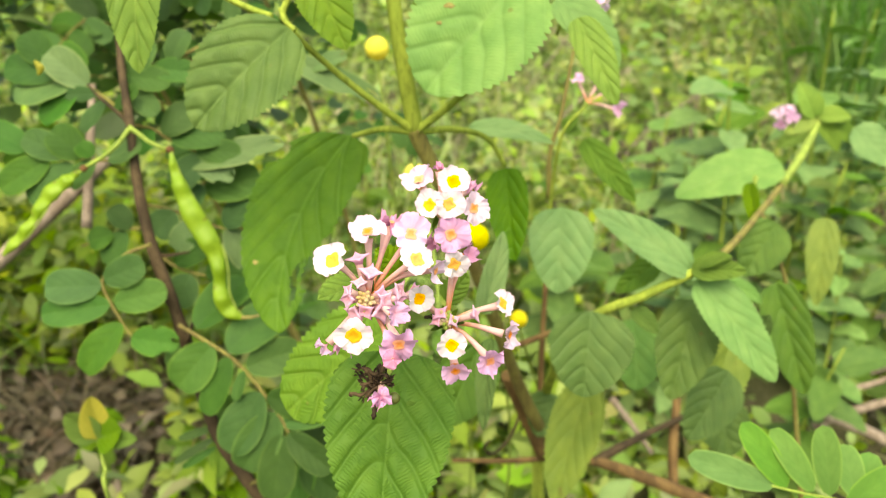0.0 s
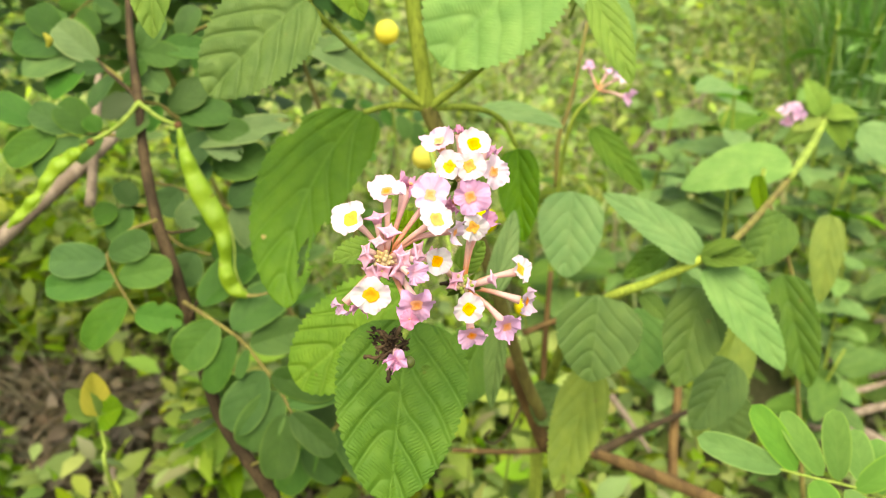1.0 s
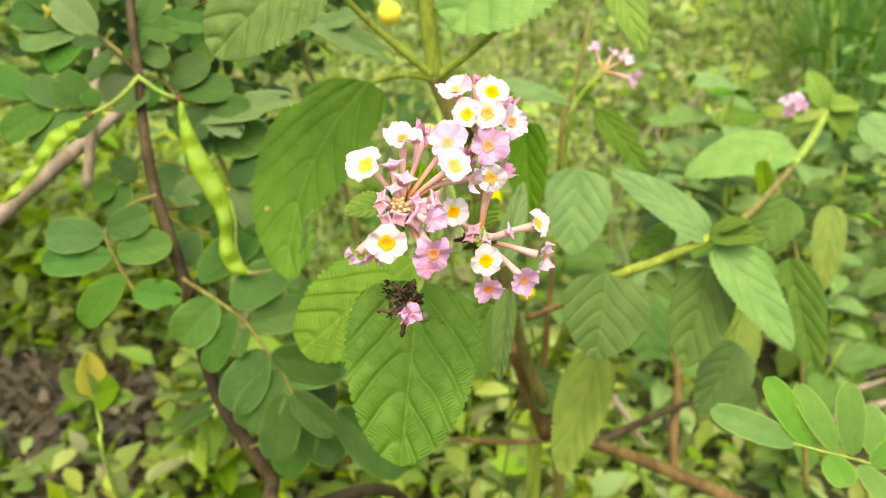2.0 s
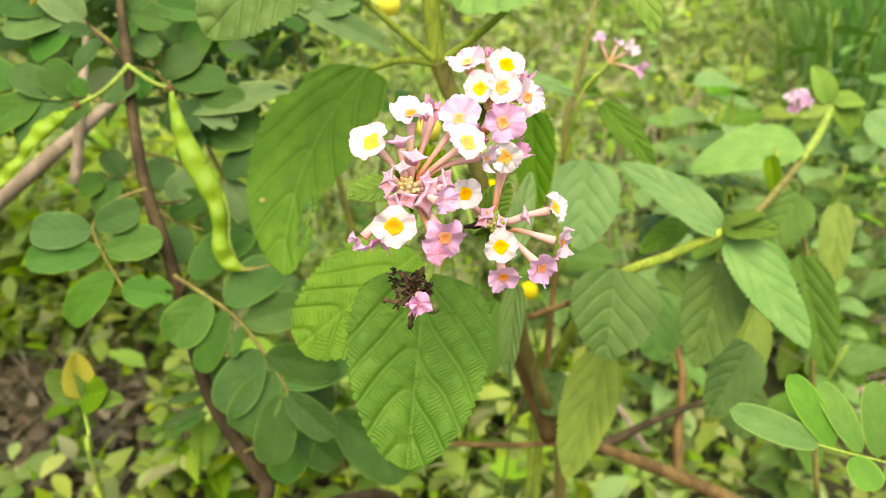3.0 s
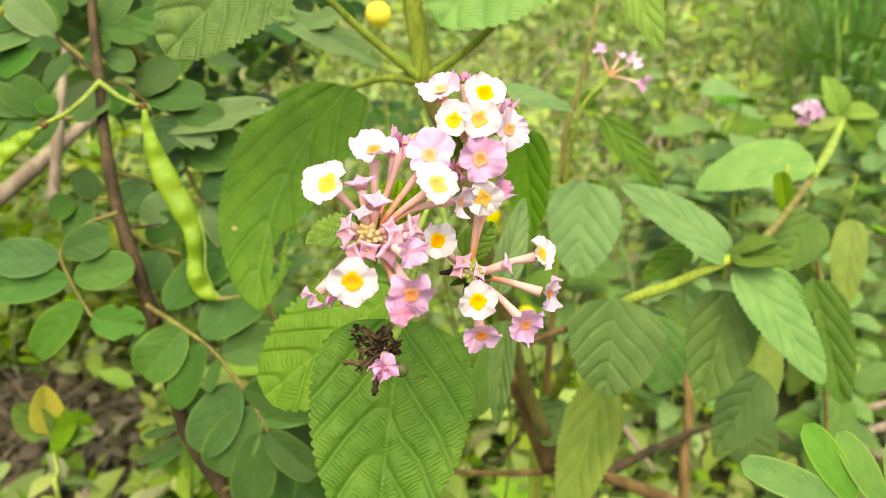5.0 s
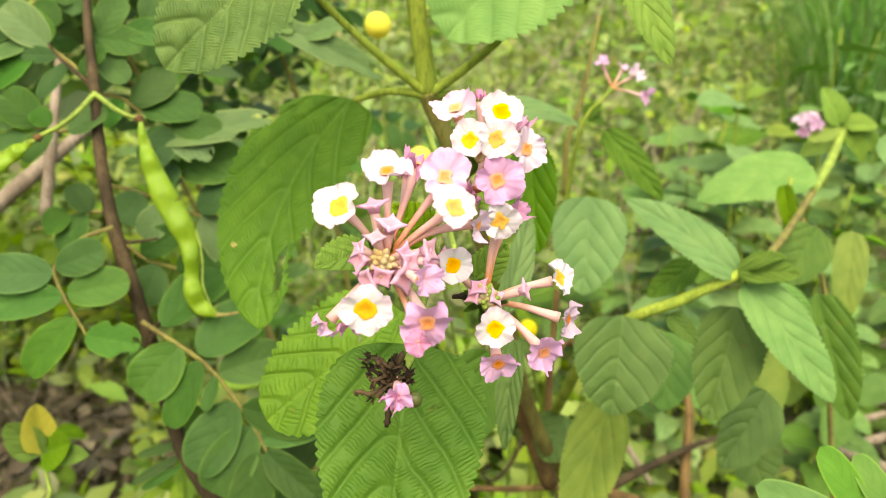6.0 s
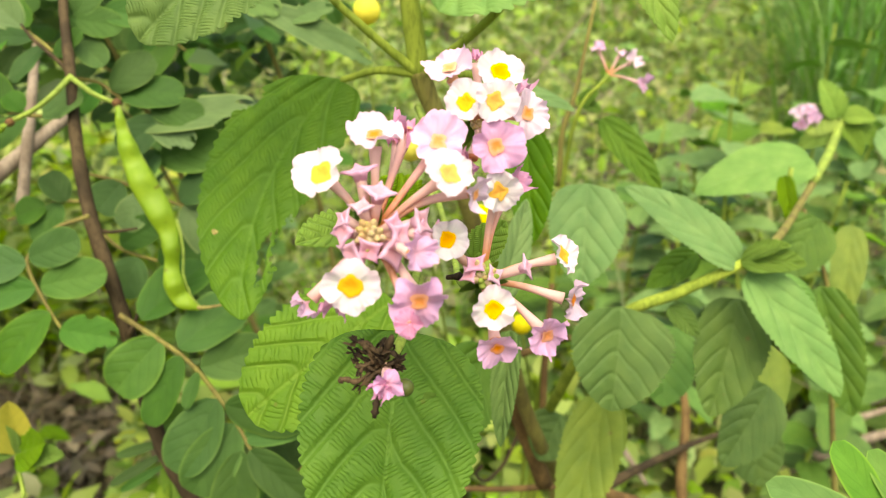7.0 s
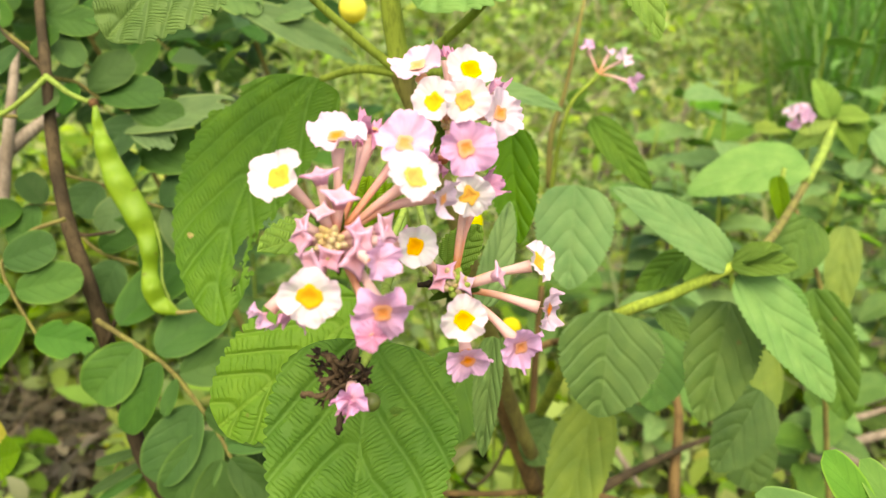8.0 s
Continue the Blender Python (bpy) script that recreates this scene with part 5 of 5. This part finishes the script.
leaflets(rachis, LEAFLET, (
    ((-0.1305, 0.3685, 0.4515), (-0.1483, 0.3694, 0.4606), 0.0201),
    ((-0.1362, 0.3670, 0.4482), (-0.1513, 0.3719, 0.4658), 0.0174),
    ((-0.1144, 0.3625, 0.4385), (-0.1321, 0.3548, 0.4293), 0.0168),
), 100)
rachis = leaf_stalk([(-0.1273, 0.3564, 0.4232), (-0.1358, 0.3547, 0.4196), (-0.1400, 0.3526, 0.4151), (-0.1412, 0.3496, 0.4085)], 0.0006)
leaflets(rachis, LEAFLET, (
    ((-0.1279, 0.3557, 0.4240), (-0.1474, 0.3505, 0.4199), 0.0050),
    ((-0.1272, 0.3533, 0.4188), (-0.1504, 0.3448, 0.4077), 0.0050),
    ((-0.1270, 0.3511, 0.4141), (-0.1455, 0.3436, 0.4052), 0.0044),
), 110)
rachis = leaf_stalk([(-0.1055, 0.3352, 0.4013), (-0.0833, 0.3395, 0.4107), (-0.0610, 0.3439, 0.4200), (-0.0470, 0.3458, 0.4241)], 0.0010)
leaflets(rachis, LEAFLET, (
    ((-0.0596, 0.3434, 0.4214), (-0.0219, 0.3271, 0.3935), 0.0268),
    ((-0.0721, 0.3412, 0.4166), (-0.0876, 0.3257, 0.3904), 0.0196),
    ((-0.0776, 0.3394, 0.4127), (-0.0571, 0.3294, 0.3985), 0.0196),
    ((-0.0637, 0.3425, 0.4193), (-0.0723, 0.3482, 0.4388), 0.0183),
), 120)
rachis = leaf_stalk([(-0.1529, 0.4433, 0.6095), (-0.1243, 0.4487, 0.6210), (-0.1038, 0.4471, 0.6177), (-0.0890, 0.4438, 0.6106)], 0.0010)
leaflets(rachis, LEAFLET_PALE, (
    ((-0.0933, 0.4439, 0.6133), (-0.0342, 0.4308, 0.5921), 0.0148),
    ((-0.1036, 0.4463, 0.6183), (-0.0791, 0.4390, 0.6098), 0.0154),
    ((-0.0771, 0.4407, 0.6063), (-0.0537, 0.4406, 0.6132), 0.0114),
), 130, ((0.8, 0.95, 0.34), (0.45, -1.0, 0.2), (0.95, -0.4, 0.22)))
stem(legume, [(-0.2107, 0.4080, 0.6167), (-0.2079, 0.4066, 0.6137), (-0.2088, 0.4050, 0.6103)], [0.0008, 0.0020, 0.0007], YELLOWING, "yellow_leaf_curl", "curled yellowed leaf")


def legume_bush(foot, top, leaves, seed):
    rng = random.Random(seed)
    th = thing("legume_bush", foot, "feather-leaved blue-green bush without pods", "shrub", "feather-leaved bushes")
    f, t = Vector(foot), Vector(top)
    line = [f - Vector((0, 0, 0.01)), f.lerp(t, 0.5) + Vector((rng.uniform(-0.04, 0.04), 0.02, 0)), t]
    stem(th, line, [0.004, 0.003, 0.002, 0.001], STEM_OLIVE)
    pts = curve_points(line, 12)
    for i in range(leaves):
        p = pts[min(len(pts) - 1, int(len(pts) * (0.62 + 0.38 * i / leaves)))]
        a = i * 2.4 + rng.uniform(-0.3, 0.3)
        d = Vector((math.cos(a), 0.6 * math.sin(a), rng.uniform(0.0, 0.5)))
        q = p + d * 0.10
        compound_leaf(th, [p, p.lerp(q, 0.5) + Vector((0, 0, 0.01)), q - Vector((0, 0, 0.01))], 5, rng.uniform(0.022, 0.027), 0.0135, (d.cross(Vector((0, 0, 1))).cross(d) + facing(0, 0, 0.5)), LEAFLET, seed * 50 + i)


legume_bush((-0.06, 0.74, 0.0), (-0.20, 0.66, 0.78), 11, 2)
legume_bush((-0.07, 0.70, 0.0), (-0.27, 0.56, 0.72), 13, 5)
legume_bush((-0.10, 0.84, 0.0), (-0.38, 0.74, 0.80), 13, 3)

# ---- leaf sprigs close at hand ----
sprig = thing("legume_sprig", (0.30, 0.42, 0.0), "fresh light green feather-leaved sprig", "shrub")
stem(sprig, [(0.30, 0.42, -0.01), (0.32, 0.40, 0.2), (0.27, 0.36, 0.42), (0.1954, 0.2370, 0.4600), (0.1677, 0.2338, 0.4802)], [0.003, 0.0024, 0.0016, 0.0008, 0.0006], STALK, label="pale green stalk")
srng = random.Random(4)
ra = part("leaf_stalk", tube_mesh([(0.1732, 0.2336, 0.4771), (0.1531, 0.2322, 0.4850), (0.1357, 0.2299, 0.4910), (0.1229, 0.2293, 0.4951)], [0.0007, 0.0006, 0.0004], 8, 7), STALK, sprig, "thin leaf stalk")
for b, t, w in (((0.1244, 0.2291, 0.4947), (0.0905, 0.2284, 0.5094), 0.0106), ((0.1298, 0.2299, 0.4936), (0.1111, 0.2353, 0.5189), 0.0106), ((0.1410, 0.2310, 0.4907), (0.1229, 0.2362, 0.5155), 0.0106),
                ((0.1481, 0.2321, 0.4874), (0.1429, 0.2386, 0.5152), 0.0106), ((0.1585, 0.2326, 0.4860), (0.1538, 0.2413, 0.5045), 0.0109), ((0.1552, 0.2315, 0.4836), (0.1717, 0.2309, 0.5013), 0.0106),
                ((0.1703, 0.2326, 0.4779), (0.1815, 0.2392, 0.5054), 0.0106), ((0.1368, 0.2295, 0.4902), (0.1397, 0.2173, 0.4859), 0.0106), ((0.1510, 0.2317, 0.4839), (0.1618, 0.2184, 0.4745), 0.0106), ((0.1659, 0.2332, 0.4790), (0.1688, 0.2475, 0.4960), 0.0106)):
    m, ln = lay(b, t, facing(srng.uniform(-0.3, 0.1), srng.uniform(0.2, 0.6), 1))
    part("leaflet", leaflet_mesh(ln, w, srng.randint(0, 99), 0.05, 0.12), LEAFLET_LIGHT, ra, "", m)

# ---- yellow blooms on thin stalks behind the flowers ----


def yellow_bloom(at, r, foot, seed):
    a = Vector(at)
    th = thing("yellow_flower", foot, "round yellow ball bloom on a thin stalk", "flower", "yellow blooms")
    stem(th, [foot, Vector(foot).lerp(a, 0.5) + Vector((0.02, 0.01, 0.03)), a - Vector((0, 0, r * 0.5))], [0.0012, 0.001, 0.0008], STALK, "stalk", sides=7)
    bm = bmesh.new()
    bmesh.ops.create_icosphere(bm, subdivisions=4, radius=r)
    for v in bm.verts:
        v.co *= 1 + 0.035 * noise.noise(v.co * (9 / r)) + 0.02 * noise.noise(v.co * (2 / r) + Vector((seed, 0, 0)))
    part("flower_ball", bm, BLOOM_YELLOW, th, "", Matrix.Translation(a))


yellow_bloom((-0.0421, 0.5072, 0.6046), 0.0075, (-0.06, 0.62, 0.0), 1)
yellow_bloom((0.0175, 0.3833, 0.5283), 0.0072, (0.05, 0.60, 0.0), 11)
yellow_bloom((0.0483, 0.4343, 0.4482), 0.0055, (0.09, 0.66, 0.0), 31)
yellow_bloom((-0.0152, 0.4069, 0.5550), 0.0065, (0.02, 0.61, 0.0), 21)


# ---- broad-leaved weeds in the middle distance ----
def weed(at, height, leaves, size, material, seed, label, lean=(0, 0)):
    rng = random.Random(seed)
    th = thing("weed_plant", at, label, "weed", "weeds in the undergrowth")
    foot = Vector(at)
    top = foot + Vector((lean[0], lean[1], height))
    line = [foot - Vector((0, 0, 0.01)), foot.lerp(top, 0.5) + Vector((rng.uniform(-0.03, 0.03), rng.uniform(-0.02, 0.02), 0)), top]
    stem(th, line, [0.003, 0.0022, 0.001], STEM_GREEN, sides=7)
    pts = curve_points(line, 10)
    shapes = []
    for i in range(3):
        me = mesh_of("leaf", leaf_mesh(size, size * rng.uniform(0.5, 0.68), rows=18, cols=4, teeth=9, quilt=0.0012, arch=rng.uniform(0.1, 0.3), fold=0.2, wave=0.08, seed=seed + i))
        me.materials.append(material)
        shapes.append(me)
    for i in range(leaves):
        f = 0.25 + 0.75 * i / leaves
        p = pts[min(len(pts) - 1, int(f * (len(pts) - 1)))]
        a = i * 2.4 + rng.uniform(-0.4, 0.4)
        d = Vector((math.cos(a), math.sin(a), rng.uniform(-0.35, 0.45)))
        m, _ = lay(p, p + d, Vector((0, -0.3, 1)))
        part("leaf", rng.choice(shapes), material, th, "", m @ Matrix.Scale(rng.uniform(0.65, 1.15), 4))
    return th


wrng = random.Random(12)
spots = []
for i in range(46):
    for _ in range(30):
        y = 0.95 + 2.4 * wrng.random() ** 1.3
        x = wrng.uniform(-0.75, 0.75) * (y + 0.15)
        bare = (x + 0.54) ** 2 + 4 * (y - 0.90) ** 2 < 0.022
        if not bare and all((x - a) ** 2 + (y - b) ** 2 > 0.025 for a, b in spots):
            spots.append((x, y))
            break
originals = [weed((spots[i][0], spots[i][1], 0.0), h, n, s, mat, 40 + i, lab) for i, (h, n, s, mat, lab) in enumerate((
    (0.30, 16, 0.06, WEED, "light green broad-leaved weed in the undergrowth"), (0.20, 14, 0.05, LANTANA_LIGHT, "low yellow-green leafy weed on soil"),
    (0.42, 18, 0.065, LANTANA_PALE, "pale green tall leafy weed"), (0.26, 14, 0.055, LANTANA, "mid-green leafy weed among the grass")))]
for i, (x, y) in enumerate(spots[4:]):
    o = originals[wrng.choice((0, 0, 1, 1, 2, 3))]
    copy_thing(o, Matrix.Translation((x, y, 0)) @ Matrix.Rotation(wrng.uniform(0, 6.28), 4, "Z") @ Matrix.Scale(wrng.uniform(0.7, 1.2), 4))

# low plants closer by, under and behind the flowering shoots
for i, (x, y, kind, s) in enumerate(((-0.42, 0.78, 1, 0.9), (-0.30, 0.72, 1, 1.0), (-0.20, 0.80, 0, 0.95), (-0.10, 0.74, 1, 1.15), (-0.33, 0.92, 1, 1.2), (-0.05, 0.90, 0, 1.1), (0.04, 0.78, 1, 1.2),
                                     (0.16, 0.86, 3, 1.2), (0.26, 0.80, 2, 0.85), (0.36, 0.92, 3, 1.35), (0.30, 1.02, 2, 1.0), (0.46, 0.82, 2, 0.8), (0.54, 1.0, 0, 1.2), (0.12, 1.02, 0, 1.2), (-0.50, 0.70, 1, 0.8), (0.42, 0.70, 3, 1.0), (-0.62, 0.80, 1, 0.7), (-0.80, 1.45, 1, 1.6), (-0.98, 1.55, 1, 1.7), (-0.62, 1.5, 1, 1.5), (-0.50, 1.28, 1, 1.3), (0.66, 1.15, 2, 1.1), (0.60, 0.9, 3, 1.1), (0.38, 1.15, 2, 1.15), (0.75, 1.4, 2, 1.2), (0.50, 1.3, 0, 1.5), (0.34, 0.93, 2, 1.2), (0.52, 1.08, 2, 1.3), (0.66, 0.98, 2, 1.15), (0.80, 1.22, 2, 1.3), (0.44, 1.2, 3, 1.5), (-0.72, 1.32, 1, 1.5), (-0.58, 1.36, 1, 1.4), (-0.86, 1.3, 1, 1.3), (-0.24, 0.68, 1, 1.0), (-0.54, 0.74, 1, 0.85), (-0.66, 1.16, 1, 0.9), (-0.80, 1.14, 1, 1.0))):
    s *= 0.72 if x < -0.26 and y < 0.98 else 1.0
    copy_thing(originals[kind], Matrix.Translation((x, y, 0)) @ Matrix.Rotation(i * 1.7, 4, "Z") @ Matrix.Scale(s, 4))

# yellow-tipped seedling near the bare soil
seedling = thing("seedling", (-0.1888, 0.3309, 0.4157), "small seedling with yellowing leaf tips", "weed")
stem(seedling, [(-0.21, 0.42, -0.01), (-0.20, 0.40, 0.20), (-0.1775, 0.3227, 0.3982), (-0.1808, 0.3307, 0.4154), (-0.1849, 0.3374, 0.4297)], [0.0016, 0.0014, 0.0012, 0.001, 0.0007], STALK, sides=7)
lantana_leaf(seedling, (-0.1849, 0.3376, 0.4302), (-0.1871, 0.3452, 0.4536), 0.0155, facing(0.3, 0.4, 1), YELLOWING, rows=16, cols=4, teeth=1, tooth=0, arch=-0.15, fold=0.35)
lantana_leaf(seedling, (-0.1849, 0.3376, 0.4302), (-0.2002, 0.3410, 0.4445), 0.0164, facing(-0.3, 0.4, 1), LANTANA_LIGHT, rows=16, cols=4, teeth=1, tooth=0, arch=-0.15, fold=0.35)
lantana_leaf(seedling, (-0.1849, 0.3376, 0.4302), (-0.1695, 0.3373, 0.4367), 0.0198, facing(0.0, 0.4, 1), LANTANA_LIGHT, rows=16, cols=4, teeth=1, tooth=0, arch=-0.15, fold=0.35)
lantana_leaf(seedling, (-0.1849, 0.3376, 0.4302), (-0.1609, 0.3349, 0.4315), 0.0112, facing(0.2, 0.4, 1), LANTANA_LIGHT, rows=16, cols=4, teeth=1, tooth=0, arch=-0.15, fold=0.35)


srng = random.Random(77)
for i in range(9):
    x, y = srng.uniform(0.1, 1.5), srng.uniform(1.2, 2.8)
    ln, az = srng.uniform(0.35, 0.8), srng.uniform(-1.2, 1.2)
    f = Vector((x, y, 0.0))
    t = f + Vector((math.sin(az) * ln, srng.uniform(-0.2, 0.2), math.cos(az) * ln * 0.8 + 0.05))
    stick = thing("dry_stick", f, "thin pale dry stick standing in grass", "stick", "dry sticks")
    stem(stick, [f, f.lerp(t, 0.5) + Vector((srng.uniform(-0.05, 0.05), 0, 0.03)), t], [0.004, 0.003, 0.0015], STEM_GREY, "stick", sides=6, wobble=0.06)


# ---- undergrowth, grass, litter: uncountable ----
def scatter(name, material, count, place_of, size, label, category, seed, aspect=0.5, upright=0.4):
    """Many small bent leaves in one mesh."""
    g = np.random.default_rng(seed)
    prof = np.array([(0, 0.0), (0.3, 0.9), (0.6, 1.0), (1.0, 0.02)])
    verts, faces = [], []
    for i in range(count):
        p = np.array(place_of(g))
        s = size * g.uniform(0.5, 1.35)
        a, e = g.uniform(0, 6.283), g.normal(upright, 0.45)
        d = np.array((np.cos(a) * np.cos(e), np.sin(a) * np.cos(e), np.sin(e)))
        side = np.cross(d, (0, 0, 1.0))
        side /= np.linalg.norm(side) + 1e-9
        up = np.cross(side, d)
        roll = g.normal(0, 0.5)
        side, up = side * np.cos(roll) + up * np.sin(roll), up * np.cos(roll) - side * np.sin(roll)
        b = len(verts)
        for f, w in prof:
            c = p + d * s * f - up * s * 0.35 * f * f
            h = side * s * aspect * 0.5 * w
            lift = up * s * aspect * 0.12 * w
            verts += [c - h + lift, c, c + h + lift]
        for r in range(3):
            q = b + r * 3
            faces += [(q, q + 1, q + 4, q + 3), (q + 1, q + 2, q + 5, q + 4)]
    me = bpy.data.meshes.new(name)
    me.from_pydata([tuple(v) for v in verts], [], faces)
    me.polygons.foreach_set("use_smooth", [True] * len(me.polygons))
    me.materials.append(material)
    return tagged(new(name, me), label, category, kind="stuff")


def blades(name, material, count, place_of, length, width, label, seed, lean=0.35):
    """Many grass blades in one mesh."""
    g = np.random.default_rng(seed)
    verts, faces = [], []
    for i in range(count):
        p = np.array(place_of(g))
        ln = length * g.uniform(0.45, 1.25)
        a = g.uniform(0, 6.283)
        out = np.array((np.cos(a), np.sin(a), 0.0))
        side = np.array((-np.sin(a), np.cos(a), 0.0))
        bend = abs(g.normal(lean, 0.25))
        b = len(verts)
        for f, w in ((0, 0.8), (0.35, 1.0), (0.7, 0.7), (1.0, 0.05)):
            c = p + np.array((0, 0, ln * f * (1 - 0.35 * bend * f))) + out * ln * bend * f * f
            verts += [c - side * width * w, c + side * width * w]
        for r in range(3):
            q = b + r * 2
            faces.append((q, q + 1, q + 3, q + 2))
    me = bpy.data.meshes.new(name)
    me.from_pydata([tuple(v) for v in verts], [], faces)
    me.materials.append(material)
    return tagged(new(name, me), label, "grass", kind="stuff")


def in_clumps(g, x0, x1, y0, y1, z0, z1, bare=True):
    """A place in a wedge that widens away from the path, in loose clumps, off the bare soil."""
    while True:
        y = g.uniform(y0, y1)
        x = g.uniform(x0, x1) * (y + 0.2)
        if bare and (x + 0.54) ** 2 + 4 * (y - 0.90) ** 2 < 0.018:
            continue
        if noise.noise(Vector((x * 3.2, y * 3.2, 5))) + g.uniform(-0.3, 0.6) > 0.0:
            h = 0.5 + 0.7 * noise.noise(Vector((x * 2.1, y * 2.1, 9)))
            top = min(z1, 0.16) if x < -0.28 and y < 0.98 else z1
            return (x, y, z0 + (top - z0) * g.random() * max(0.15, h))


scatter("undergrowth", GREENS, 24000, lambda g: in_clumps(g, -0.85, 0.85, 0.62, 3.6, 0.01, 0.32), 0.034, "mixed light green undergrowth leaves", "undergrowth", 1)
scatter("undergrowth", YELLOW_GREENS, 7000, lambda g: in_clumps(g, -0.9, 0.2, 0.62, 2.2, 0.01, 0.20), 0.026, "bright yellow-green low leaves", "undergrowth", 2)
scatter("far_undergrowth", GREENS, 30000, lambda g: in_clumps(g, -0.85, 0.85, 3.0, 8.5, 0.01, 0.6, False), 0.065, "light green bushes farther off", "undergrowth", 3)
scatter("thicket", BLUE_GREENS, 2600, lambda g: (min(-0.13, g.uniform(-0.72, -0.13) + g.normal(0, 0.05)), max(0.54, g.uniform(0.56, 0.92) + g.normal(0, 0.05)), 0.47 + 0.40 * g.random() ** 0.8), 0.028, "dark blue-green leaflets of the thicket behind", "undergrowth", 4, 0.55, 0.1)
blades("grass", GRASSES, 6000, lambda g: in_clumps(g, -0.85, 0.85, 0.9, 4.5, 0.0, 0.0), 0.30, 0.0022, "light green grass", 5, 0.7)
blades("tall_grass", TALL_GRASS, 15000, lambda g: (lambda y: (y * (0.46 + 0.34 * g.random() + abs(g.normal(0, 0.05))), y, 0.0))(1.7 + 3.1 * g.random() ** 0.7), 0.7, 0.0032, "tall dark green grass", 6, 0.4)
blades("far_grass", GRASSES, 4500, lambda g: in_clumps(g, -0.95, 0.95, 4.0, 12.0, 0.0, 0.0, False), 0.7, 0.010, "light green grass farther off", 7, 0.8)
scatter("leaf_litter", LITTER, 4500, lambda g: (g.uniform(-1.6, 1.6), g.uniform(0.6, 2.4), g.uniform(0.0, 0.03)) if g.random() < 0.4 else (g.normal(-0.55, 0.2), g.normal(0.89, 0.08), g.uniform(0.0, 0.04)), 0.027, "dry brown fallen leaves", "leaf litter", 8, 0.5, 0.0)
blades("dry_straw", LITTER, 700, lambda g: (g.normal(-0.58, 0.2), g.normal(0.96, 0.12), 0.0), 0.10, 0.0018, "dry brown straw on bare soil", 10, 0.9)
scatter("undergrowth", YELLOW_GREENS, 7000, lambda g: (min(-0.36, g.normal(-0.75, 0.26)), 0.99 + abs(g.normal(0, 0.33)), g.uniform(0.01, 0.26)), 0.036, "bright yellow-green leaves behind bare soil", "undergrowth", 12)


def all_round(g, z1):
    """A place anywhere about, outside the wedge before the path."""
    while True:
        x, y = g.uniform(-6, 6), g.uniform(-5, 9)
        if math.hypot(x, y) > 0.45 and (y < 0.3 or abs(x) > 0.8 * (y + 0.2)) and noise.noise(Vector((x * 1.5, y * 1.5, 2))) + g.uniform(-0.4, 0.6) > 0:
            return (x, y, z1 * g.random())


blades("rough_grass", GRASSES, 16000, lambda g: all_round(g, 0.0), 0.26, 0.0045, "rough light green grass", 9)
scatter("rough_undergrowth", GREENS, 7000, lambda g: all_round(g, 0.22), 0.075, "low green weeds all round", "undergrowth", 13)
